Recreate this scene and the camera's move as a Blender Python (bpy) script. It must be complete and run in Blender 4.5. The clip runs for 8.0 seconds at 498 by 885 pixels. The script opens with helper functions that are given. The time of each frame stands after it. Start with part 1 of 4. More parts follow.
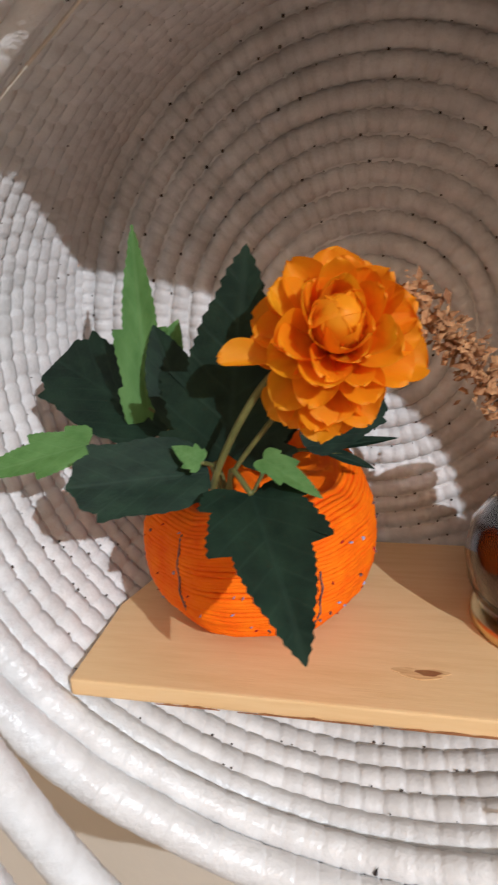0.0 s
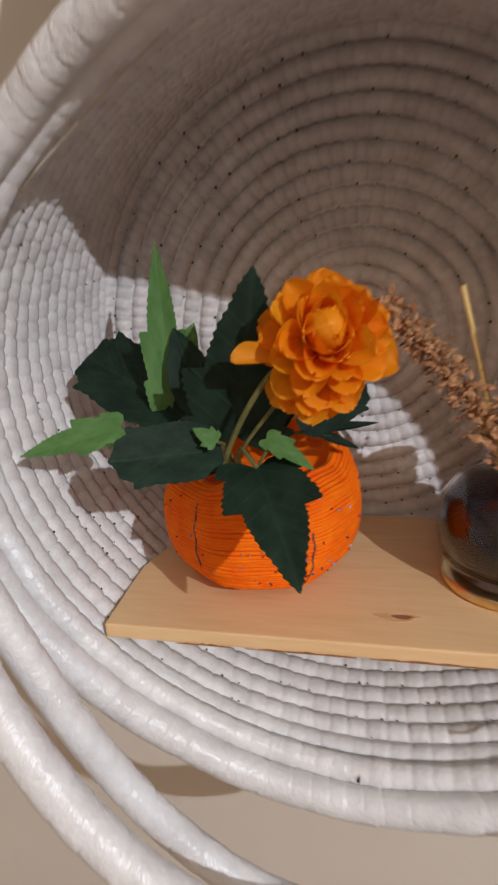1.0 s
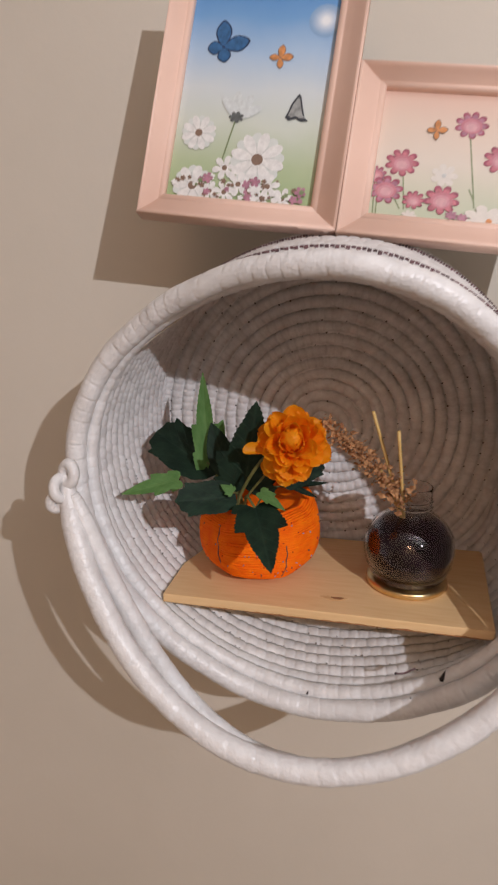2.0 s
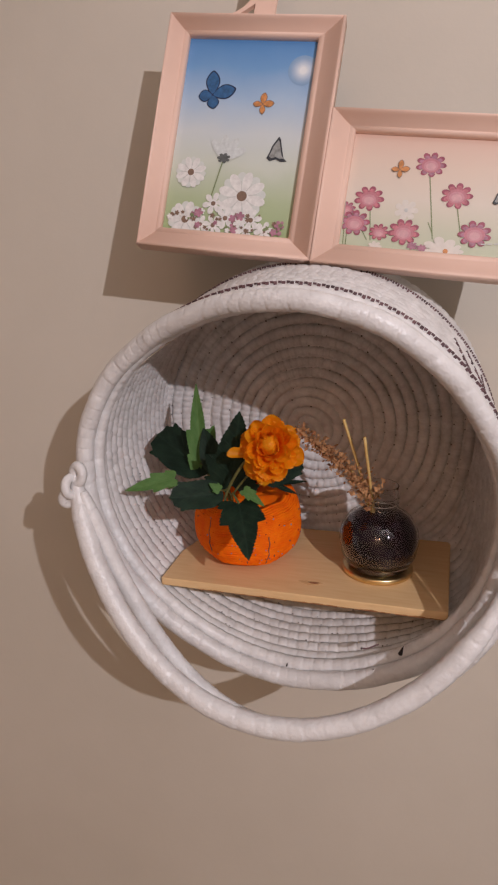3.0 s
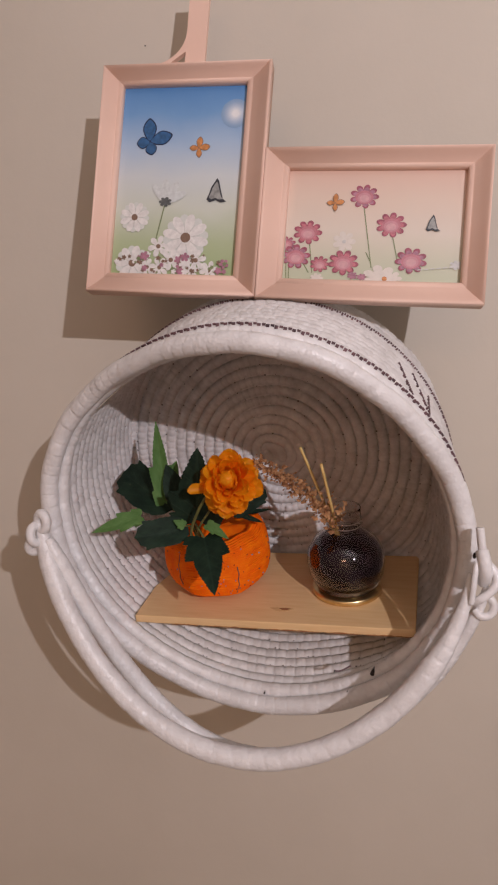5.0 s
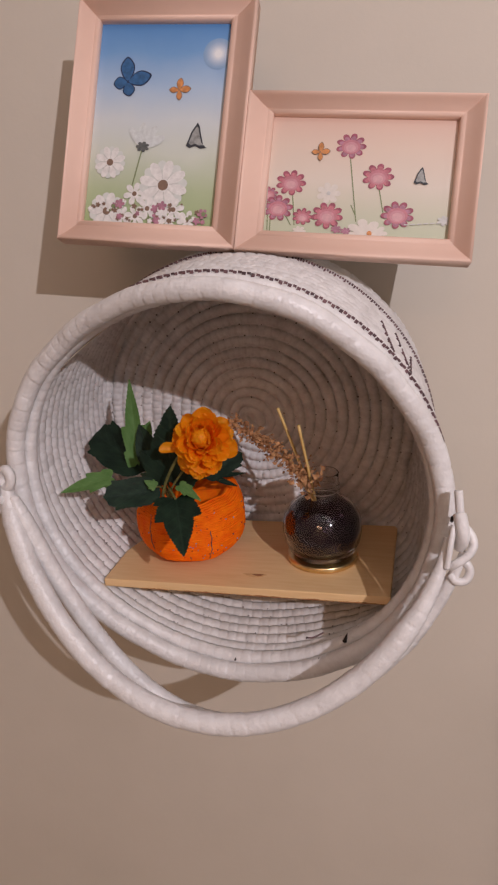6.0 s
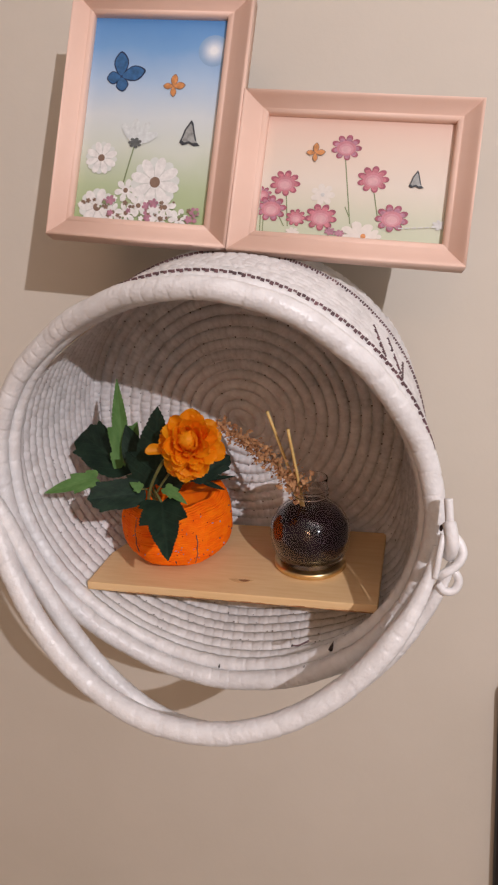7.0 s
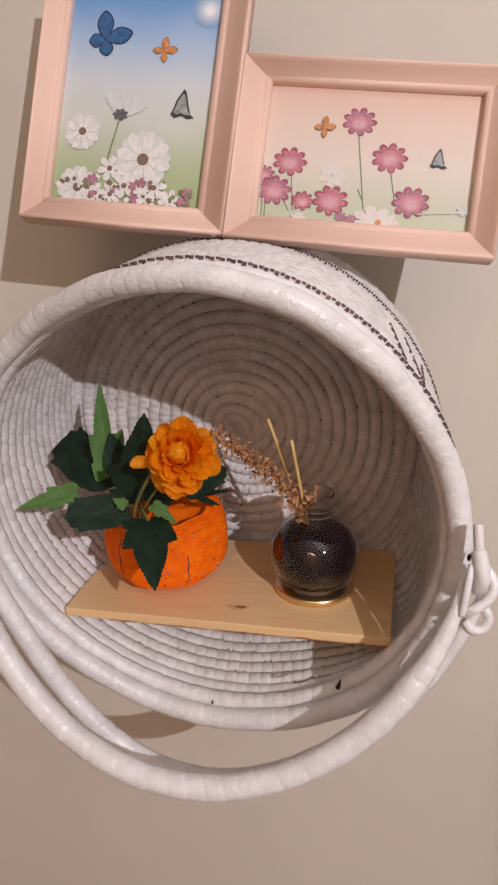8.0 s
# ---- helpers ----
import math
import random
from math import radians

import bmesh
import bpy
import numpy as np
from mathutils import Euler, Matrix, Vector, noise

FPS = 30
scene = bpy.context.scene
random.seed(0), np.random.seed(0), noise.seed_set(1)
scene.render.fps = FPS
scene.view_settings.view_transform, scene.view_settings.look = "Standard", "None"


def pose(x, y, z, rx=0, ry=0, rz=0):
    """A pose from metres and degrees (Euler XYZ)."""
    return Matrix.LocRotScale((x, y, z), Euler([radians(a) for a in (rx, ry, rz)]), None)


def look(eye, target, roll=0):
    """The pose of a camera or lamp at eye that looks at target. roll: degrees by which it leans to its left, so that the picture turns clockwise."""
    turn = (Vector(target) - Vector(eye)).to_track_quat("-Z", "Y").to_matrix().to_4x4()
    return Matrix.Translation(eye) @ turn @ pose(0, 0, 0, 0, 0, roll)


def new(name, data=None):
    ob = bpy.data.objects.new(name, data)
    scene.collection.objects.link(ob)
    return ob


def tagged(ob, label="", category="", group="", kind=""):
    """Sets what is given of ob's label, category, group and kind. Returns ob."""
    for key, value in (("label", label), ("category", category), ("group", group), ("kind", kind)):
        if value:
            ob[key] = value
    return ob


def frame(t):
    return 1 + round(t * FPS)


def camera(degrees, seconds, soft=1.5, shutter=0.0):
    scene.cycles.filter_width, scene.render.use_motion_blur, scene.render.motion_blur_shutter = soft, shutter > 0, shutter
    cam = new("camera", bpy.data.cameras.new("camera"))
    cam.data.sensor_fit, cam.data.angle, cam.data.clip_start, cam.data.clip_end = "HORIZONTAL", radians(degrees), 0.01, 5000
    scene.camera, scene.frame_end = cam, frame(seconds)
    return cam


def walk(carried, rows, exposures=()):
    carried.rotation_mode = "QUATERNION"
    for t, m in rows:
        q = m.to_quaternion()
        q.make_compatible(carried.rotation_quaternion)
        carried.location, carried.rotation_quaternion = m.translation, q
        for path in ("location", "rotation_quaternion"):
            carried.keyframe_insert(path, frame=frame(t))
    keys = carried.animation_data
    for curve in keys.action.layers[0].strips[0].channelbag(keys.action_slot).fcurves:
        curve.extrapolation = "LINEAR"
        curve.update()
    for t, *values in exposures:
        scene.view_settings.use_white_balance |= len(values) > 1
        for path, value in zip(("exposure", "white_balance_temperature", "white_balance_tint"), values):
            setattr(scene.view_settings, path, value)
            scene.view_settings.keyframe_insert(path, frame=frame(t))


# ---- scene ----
cam = camera(46.17, 8.0, soft=2.2, shutter=0.5)
PATH = [
    (0, (-0.0080, -0.2864, 1.5108), (-0.0684, 0.1981, 1.4032), 2.96),
    (0.5, (-0.0185, -0.2935, 1.5086), (-0.0850, 0.1893, 1.3967), 3.23),
    (1, (-0.0058, -0.3249, 1.5166), (-0.0640, 0.1580, 1.4008), 2.96),
    (1.5, (0.0091, -0.4058, 1.5571), (-0.0548, 0.0794, 1.4544), 3.76),
    (1.7, (0.0114, -0.4428, 1.5645), (-0.0562, 0.0429, 1.4667), 4.91),
    (2.8, (0.0525, -0.5257, 1.5994), (-0.0366, -0.0458, 1.4911), 4.26),
    (3, (0.0540, -0.5290, 1.6002), (-0.0373, -0.0502, 1.4891), 4.66),
    (3.5, (0.0660, -0.5326, 1.6049), (-0.0231, -0.0527, 1.4969), 4.67),
    (4, (0.0787, -0.5314, 1.6064), (-0.0086, -0.0506, 1.5003), 2.52),
    (4.2, (0.0860, -0.5320, 1.6130), (0.0016, -0.0496, 1.5121), 1.51),
    (5.3, (0.0747, -0.5262, 1.6187), (-0.0089, -0.0439, 1.5169), 0.56),
    (5.5, (0.0789, -0.5226, 1.6116), (-0.0060, -0.0417, 1.5044), 1.38),
    (6, (0.0845, -0.5168, 1.5994), (0.0116, -0.0357, 1.4844), 2.20),
    (6.5, (0.0843, -0.5135, 1.5995), (0.0180, -0.0307, 1.4877), 2.81),
    (7, (0.0859, -0.5095, 1.5981), (0.0197, -0.0267, 1.4859), 3.50),
    (7.5, (0.0799, -0.4900, 1.5974), (0.0221, -0.0073, 1.4802), 3.85),
    (8, (0.0752, -0.4634, 1.5972), (0.0156, 0.0195, 1.4820), 4.02),
]
EXPOSURES = [(0, 0.84, 6050, 4), (0.5, 0.55, 6080, 6), (1.0, 0.40, 6150, 7), (1.6, 0.33, 6250, 9), (2.8, 0.09, 6500, 15), (3.4, -0.03, 6550, 18), (4.2, -0.03, 6550, 19), (5.4, -0.04, 6650, 19), (6.0, 0.0, 6600, 19), (6.5, 0.32, 6500, 14), (8.0, 0.30, 6550, 16)]
walk(cam, [(t, look(eye, target, roll)) for t, eye, target, roll in PATH], EXPOSURES)

# ---- light: a bulb in front of the wall, to its right, plus an added fill ----
WALL_Y = 0.022
world = bpy.data.worlds.new("room_air")
scene.world = world
world.use_nodes = True
world.node_tree.nodes["Background"].inputs[0].default_value = (1.0, 0.86, 0.7, 1)
world.node_tree.nodes["Background"].inputs[1].default_value = 0.02

bulb = bpy.data.lights.new("lamp_bulb", "POINT")
bulb.energy, bulb.shadow_soft_size, bulb.color = 29.3, 0.007, (0.985, 0.965, 1.0)
new("lamp_bulb", bulb).location = (0.60, -1.12, 2.00)
# warm area fill added to lift the shade; no such fitting is known
fill_light = bpy.data.lights.new("fill_light", "AREA")
fill_light.energy, fill_light.size, fill_light.color = 15.6, 0.9, (1.0, 0.615, 0.385)
new("fill_light", fill_light).location = (-0.3, -3.2, 2.60)


# ---- materials ----
def material(name, base, rough=0.6, metal=0.0):
    m = bpy.data.materials.new(name)
    m.use_nodes = True
    b = m.node_tree.nodes["Principled BSDF"]
    b.inputs["Base Color"].default_value = (*base, 1)
    b.inputs["Roughness"].default_value = rough
    b.inputs["Metallic"].default_value = metal
    return m, m.node_tree.nodes, m.node_tree.links, b


def noisy(nodes, links, scale, detail=4.0, rough=0.55, stretch=(1, 1, 1)):
    co, mp, nz = nodes.new("ShaderNodeTexCoord"), nodes.new("ShaderNodeMapping"), nodes.new("ShaderNodeTexNoise")
    mp.inputs["Scale"].default_value = stretch
    nz.inputs["Scale"].default_value, nz.inputs["Detail"].default_value, nz.inputs["Roughness"].default_value = scale, detail, rough
    links.new(co.outputs["Object"], mp.inputs[0])
    links.new(mp.outputs[0], nz.inputs["Vector"])
    return nz.outputs["Fac"]


def ramp(nodes, links, source, stops):
    r = nodes.new("ShaderNodeValToRGB")
    while len(r.color_ramp.elements) < len(stops):
        r.color_ramp.elements.new(0.5)
    for e, (at, c) in zip(r.color_ramp.elements, stops):
        e.position, e.color = at, (*c, 1)
    links.new(source, r.inputs[0])
    return r.outputs[0]


def relief(nodes, links, b, height, strength, distance):
    bump = nodes.new("ShaderNodeBump")
    bump.inputs["Strength"].default_value, bump.inputs["Distance"].default_value = strength, distance
    links.new(height, bump.inputs["Height"])
    links.new(bump.outputs[0], b.inputs["Normal"])


def mottled(name, dark, light, scale, rough=0.6, metal=0.0, bump=0.2, fine=400.0, depth=0.0004, stretch=(1, 1, 1)):
    """Two scales of variation: broad tone, fine relief."""
    m, n, l, b = material(name, light, rough, metal)
    l.new(ramp(n, l, noisy(n, l, scale, 5, 0.6, stretch), [(0.32, dark), (0.68, light)]), b.inputs["Base Color"])
    relief(n, l, b, noisy(n, l, fine, 3, 0.6, stretch), bump, depth)
    return m


WALL = mottled("painted_plaster", (0.613, 0.559, 0.476), (0.673, 0.614, 0.531), 3.0, 0.85, 0, 0.25, 160, 0.0006)
CEIL = mottled("white_paint", (0.76, 0.74, 0.70), (0.80, 0.78, 0.75), 2.0, 0.9)
FLOOR = mottled("floor_tile", (0.38, 0.33, 0.28), (0.46, 0.41, 0.35), 4.0, 0.4)
DARK = mottled("dark_wood", (0.006, 0.005, 0.004), (0.014, 0.010, 0.008), 20, 0.6)
CORD = mottled("white_raffia", (0.60, 0.58, 0.57), (0.80, 0.785, 0.78), 90, 0.5, 0, 0.5, 700, 0.0006)
ROLL = mottled("white_wrapped_plastic", (0.68, 0.66, 0.65), (0.81, 0.80, 0.795), 75, 0.30, 0, 0.60, 330, 0.0011)
# dark brown painted as shade for the stitch gaps and the nail hole
GAP = mottled("gap_shade", (0.035, 0.024, 0.020), (0.10, 0.07, 0.055), 300, 0.8)
STITCH = mottled("brown_stitch", (0.055, 0.036, 0.040), (0.19, 0.10, 0.11), 120, 0.6)
PINK = mottled("pink_plastic", (0.81, 0.555, 0.445), (0.85, 0.60, 0.49), 14, 0.55, 0, 0.15, 300, 0.0003)
ORANGE = mottled("orange_string", (0.92, 0.128, 0.001), (1.0, 0.215, 0.002), 120, 0.72, 0, 0.7, 1200, 0.0006)

ORANGE.node_tree.nodes["Principled BSDF"].inputs["Specular IOR Level"].default_value = 0.15


def thin(m, colour, share):
    """Let some light through a thin petal or leaf."""
    n, l = m.node_tree.nodes, m.node_tree.links
    back, mix = n.new("ShaderNodeBsdfTranslucent"), n.new("ShaderNodeMixShader")
    back.inputs[0].default_value = (*colour, 1)
    mix.inputs[0].default_value = share
    l.new(n["Principled BSDF"].outputs[0], mix.inputs[1])
    l.new(back.outputs[0], mix.inputs[2])
    l.new(mix.outputs[0], n["Material Output"].inputs[0])
    return m


def veined(name, dark, light, vein):
    """Leaf cloth with a paler midrib and side veins in low relief."""
    m, n, l, b = material(name, light, 0.68)
    b.inputs["Specular IOR Level"].default_value = 0.22
    co, sep = n.new("ShaderNodeTexCoord"), n.new("ShaderNodeSeparateXYZ")
    l.new(co.outputs["Object"], sep.inputs[0])

    def sums(op, a, v=None, w=None):
        k = n.new("ShaderNodeMath")
        k.operation = op
        for socket, q in zip(k.inputs, (a, v, w)):
            if q is not None:
                l.new(q, socket) if hasattr(q, "node") else setattr(socket, "default_value", q)
        return k.outputs[0]

    off = sums("ABSOLUTE", sep.outputs[0])
    mid = sums("SUBTRACT", 1.0, sums("MULTIPLY", off, 45.0))
    slant = sums("MULTIPLY", sums("MULTIPLY_ADD", off, -0.95, sep.outputs[1]), 6.0)
    rib = sums("SUBTRACT", 1.0, sums("MULTIPLY", sums("PINGPONG", slant, 0.5), 9.0))
    line = sums("MAXIMUM", sums("MAXIMUM", mid, sums("MULTIPLY", rib, 0.6)), 0.0)
    tone = ramp(n, l, noisy(n, l, 3.5, 4, 0.6), [(0.35, dark), (0.65, light)])
    mix = n.new("ShaderNodeMix")
    mix.data_type = "RGBA"
    l.new(sums("MULTIPLY", line, 0.16), mix.inputs[0])
    l.new(tone, mix.inputs[6])
    mix.inputs[7].default_value = (*vein, 1)
    l.new(mix.outputs[2], b.inputs["Base Color"])
    relief(n, l, b, sums("ADD", line, sums("MULTIPLY", noisy(n, l, 40, 3), 0.7)), 0.14, 0.005)
    return m


PETAL = thin(mottled("orange_petal", (0.99, 0.265, 0.002), (0.995, 0.50, 0.006), 60, 0.5, 0, 0.35, 500, 0.0003), (0.98, 0.29, 0.003), 0.46)
HEART = thin(mottled("yellow_petal", (0.97, 0.32, 0.004), (0.99, 0.50, 0.012), 60, 0.5, 0, 0.35, 500, 0.0003), (0.98, 0.50, 0.01), 0.46)
LEAF = veined("dark_leaf", (0.005, 0.015, 0.009), (0.015, 0.036, 0.020), (0.045, 0.080, 0.055))
PALE = thin(veined("pale_leaf", (0.075, 0.175, 0.045), (0.135, 0.27, 0.085), (0.22, 0.34, 0.15)), (0.14, 0.30, 0.065), 0.22)
STEM = mottled("green_stem", (0.10, 0.11, 0.03), (0.18, 0.17, 0.05), 150, 0.6)
STRAW = mottled("straw", (0.62, 0.40, 0.13), (0.80, 0.56, 0.22), 150, 0.6)
DRIED = mottled("dried_floret", (0.19, 0.07, 0.025), (0.58, 0.31, 0.14), 160, 0.8)
GOLD = mottled("gold_metal", (0.76, 0.55, 0.26), (0.86, 0.68, 0.38), 200, 0.28, 1.0, 0.1)
BLACK = mottled("black_speck", (0.010, 0.008, 0.008), (0.03, 0.02, 0.02), 300, 0.7)
FLECK_BLUE = mottled("blue_fleck", (0.20, 0.27, 0.52), (0.42, 0.50, 0.74), 500, 0.25)
FLECK_RED = mottled("red_fleck", (0.32, 0.015, 0.02), (0.52, 0.03, 0.03), 500, 0.25)
CARD = mottled("grey_card", (0.20, 0.17, 0.15), (0.26, 0.23, 0.20), 60, 0.8)


def pine(name):
    m, n, l, b = material(name, (0.70, 0.45, 0.22), 0.5)
    grain = noisy(n, l, 26, 6, 0.6, (1, 9, 9))
    l.new(ramp(n, l, grain, [(0.25, (0.73, 0.465, 0.22)), (0.50, (0.79, 0.53, 0.27)), (0.75, (0.83, 0.58, 0.315))]), b.inputs["Base Color"])
    relief(n, l, b, noisy(n, l, 120, 4, 0.6, (1, 12, 12)), 0.25, 0.0004)
    return m


PINE = pine("pine_board")
KNOT = mottled("pine_knot", (0.22, 0.08, 0.03), (0.36, 0.16, 0.06), 160, 0.6)
SMEAR = mottled("reddish_grain", (0.58, 0.32, 0.135), (0.76, 0.51, 0.26), 220, 0.55, 0, 0.1, 400, 0.0002, (1, 5, 5))
RAFFIA = mottled("loose_raffia", (0.62, 0.54, 0.44), (0.78, 0.70, 0.60), 150, 0.5)


def clear(name, tint, rough=0.0, ior=1.45):
    m, n, l, b = material(name, tint, rough)
    b.inputs["Transmission Weight"].default_value, b.inputs["IOR"].default_value = 1.0, ior
    b.inputs["Coat Weight"].default_value, b.inputs["Coat Roughness"].default_value = 0.4, 0.05
    return m


GLASS = clear("clear_glass", (0.98, 0.98, 0.98), 0.0, 1.09)
THREAD = clear("thick_glass", (0.98, 0.98, 0.98), 0.0, 1.40)
LIQUID = mottled("dark_oil", (0.007, 0.004, 0.008), (0.024, 0.014, 0.025), 45, 0.07, 0, 0.0)


# ---- mesh helpers ----
def mesh_of(name, verts, faces, mat, smooth=True):
    me = bpy.data.meshes.new(name)
    me.from_pydata([tuple(v) for v in verts], [], faces)
    me.validate()
    me.materials.append(mat)
    me.polygons.foreach_set("use_smooth", [smooth] * len(me.polygons))
    me.update()
    return me


def part(name, me, parent, label="", m=None):
    ob = new(name, me)
    ob.parent = parent
    if m is not None:
        ob.matrix_basis = m
    return tagged(ob, label)


def base(name, m, label, category, group="", kind=""):
    ob = new(name)
    ob.empty_display_size = 0.02
    ob.matrix_basis = m
    return tagged(ob, label, category, group, kind)


def tube(points, radius, sides=8, closed=False, cap=True):
    """Verts and faces of a tube along points; radius: a number or a function of (index, angle)."""
    pts = [Vector(p) for p in points]
    n, verts, faces = len(pts), [], []
    side = None
    for i, p in enumerate(pts):
        a, b = pts[(i - 1) % n if closed else max(i - 1, 0)], pts[(i + 1) % n if closed else min(i + 1, n - 1)]
        t = (b - a).normalized()
        if side is None:
            side = t.orthogonal().normalized()
        side = (side - t * side.dot(t)).normalized()
        other = t.cross(side)
        for k in range(sides):
            ang = 2 * math.pi * k / sides
            r = radius(i, ang) if callable(radius) else radius
            verts.append(p + side * (r * math.cos(ang)) + other * (r * math.sin(ang)))
    for i in range(n if closed else n - 1):
        for k in range(sides):
            a, b = i * sides, ((i + 1) % n) * sides
            faces.append((a + k, a + (k + 1) % sides, b + (k + 1) % sides, b + k))
    if not closed and cap:
        faces += [tuple(reversed(range(sides))), tuple(range((n - 1) * sides, n * sides))]
    return verts, faces


def lathe(profile, steps=48):
    """Turned shape from (radius, height) pairs."""
    verts, faces, n = [], [], len(profile)
    for k in range(steps):
        a = 2 * math.pi * k / steps
        verts += [(r * math.cos(a), r * math.sin(a), h) for r, h in profile]
    for k in range(steps):
        for i in range(n - 1):
            a, b = k * n, (k + 1) % steps * n
            faces.append((a + i, b + i, b + i + 1, a + i + 1))
    return verts, faces


def box(x0, x1, y0, y1, z0, z1, bevel=0.0):
    bm = bmesh.new()
    bmesh.ops.create_cube(bm, size=1)
    for v in bm.verts:
        v.co = ((x0 + x1) / 2 + v.co.x * (x1 - x0), (y0 + y1) / 2 + v.co.y * (y1 - y0), (z0 + z1) / 2 + v.co.z * (z1 - z0))
    if bevel:
        bmesh.ops.bevel(bm, geom=bm.edges[:], offset=bevel, segments=2, affect="EDGES", profile=0.6)
    return bm


def bm_mesh(name, bm, mat, smooth=False):
    me = bpy.data.meshes.new(name)
    bm.to_mesh(me)
    bm.free()
    me.materials.append(mat)
    me.polygons.foreach_set("use_smooth", [smooth] * len(me.polygons))
    return me


def curve_through(points, steps):
    """Smooth points along a Catmull-Rom curve."""
    p = [Vector(q) for q in points]
    p = [2 * p[0] - p[1], *p, 2 * p[-1] - p[-2]]
    out = []
    for i in range(1, len(p) - 2):
        for k in range(steps):
            t = k / steps
            a, b, c, d = p[i - 1], p[i], p[i + 1], p[i + 2]
            out.append(0.5 * (2 * b + (c - a) * t + (2 * a - 5 * b + 4 * c - d) * t * t + (3 * b - a - 3 * c + d) * t ** 3))
    return out + [p[-2]]


def slab(outline, thick, z=0.0):
    """A flat plate: an outline in x, y given a thickness."""
    n = len(outline)
    verts = [(x, y, z) for x, y in outline] + [(x, y, z + thick) for x, y in outline]
    faces = [tuple(reversed(range(n))), tuple(range(n, 2 * n))] + [(i, (i + 1) % n, n + (i + 1) % n, n + i) for i in range(n)]
    return verts, faces


def structure(name, bm, mat, label, category):
    return tagged(new(name, bm_mesh(name, bm, mat)), label, category, kind="structure")


# ---- the room ----
structure("wall_back", box(-2.4, 2.6, WALL_Y, WALL_Y + 0.12, 0, 2.7), WALL, "beige painted plaster wall behind the hanging basket", "wall")
# from here on unseen surfaces, added to close the room and bounce light back
structure("wall_left", box(-2.52, -2.4, -3.8, WALL_Y + 0.12, 0, 2.7), WALL, "unseen beige painted side wall, added to bounce light", "wall")
structure("wall_right", box(2.6, 2.72, -3.8, WALL_Y + 0.12, 0, 2.7), WALL, "unseen beige painted side wall, added to bounce light", "wall")
structure("wall_front", box(-2.52, 2.72, -3.92, -3.8, 0, 2.7), WALL, "unseen beige painted wall across the room, added to bounce light", "wall")
structure("floor", box(-2.52, 2.72, -3.92, WALL_Y + 0.12, -0.1, 0), FLOOR, "unseen grey-brown floor, added to bounce light", "floor")
structure("ceiling", box(-2.52, 2.72, -3.92, WALL_Y + 0.12, 2.7, 2.8), CEIL, "unseen white ceiling, added to bounce light", "ceiling")

panel = base("dark_panel", pose(0.3595, WALL_Y - 0.0085, 0.02, 0, -6.9, 0), "dark wooden panel leaning beside the basket wall", "panel")
part("board", bm_mesh("board", box(0.06, 0.62, -0.002, 0.008, 0.05, 1.24, 0.003), DARK), panel)

# ---- the basket, on its side on the wall, mouth to the room ----
MOUTH = Vector((-0.0163, -0.9796, -0.2001)).normalized()
RIGHT = Vector((0, 0, 1)).cross(MOUTH).normalized()
RISE = MOUTH.cross(RIGHT)
HUB = Vector((0.0124, -0.009, 1.5015))
BASKET = Matrix.Translation(HUB) @ Matrix((RIGHT, RISE, MOUTH)).transposed().to_4x4()
DEEP, WIDE, PITCH, THICK = 0.1416, 0.1427, 0.0094, 0.0051
basket = base("woven_basket", BASKET, "white coiled raffia basket hung sideways on the wall as a shelf", "basket")


UNDO = BASKET.inverted()
LIP_AT = UNDO @ Vector((0.0060, -0.1475, 1.4706))
LIP_N = UNDO.to_3x3() @ Vector((-0.0927, -0.9832, -0.157)).normalized()
LIP_U = (UNDO.to_3x3() @ Vector((0, 0, 1))).cross(LIP_N).normalized()
LIP_V = LIP_N.cross(LIP_U)


def pressed(a):
    """How far the board's end presses the basket out at angle a."""
    low = (a + 0.60 + math.pi) % (2 * math.pi) - math.pi
    return 0.0140 * math.exp(-(low / 0.36) ** 2)


def side(a, s, out=0.0, along=0.0):
    """A place on the uneven side at angle a, from the base (s = 0) to the mouth (s = 1); out: off the surface."""
    r = 0.1449 * (1 + 0.0296 * math.cos(2 * a) - 0.0186 * math.sin(2 * a) - 0.0116 * math.cos(3 * a) + 0.0122 * math.sin(3 * a) + 0.0165 * math.cos(4 * a) - 0.0133 * math.sin(4 * a))
    z = -0.0074 * math.cos(2 * a) + 0.0033 * math.sin(2 * a) - 0.0029 * math.cos(3 * a) - 0.0080 * math.sin(3 * a)
    ray = Vector((math.cos(a), math.sin(a), 0))
    mouth = LIP_AT + r * (math.cos(a) * LIP_U + math.sin(a) * LIP_V) + (z + along) * LIP_N
    bulge = pressed(a) * ((1 - s) ** 1.5 + 1.45 * 16 * (s * (1 - s)) ** 2)
    return (WIDE * ray).lerp(mouth, s) + ray * (out + bulge)


def stitched(rho, per, phase, skew=0.5, depth=0.10):
    """Tube radius that dips at each stitch."""
    def r(i, ang):
        p = (i / per + skew * ang / 6.283 + phase + 0.17 * math.sin(i * 0.093 + 4 * phase)) % 1.0
        return rho * (1.0 - depth * max(0.0, 1 - abs(p - 0.5) / 0.15) + 0.02 * math.sin(i * 0.37 + phase * 9))
    return r


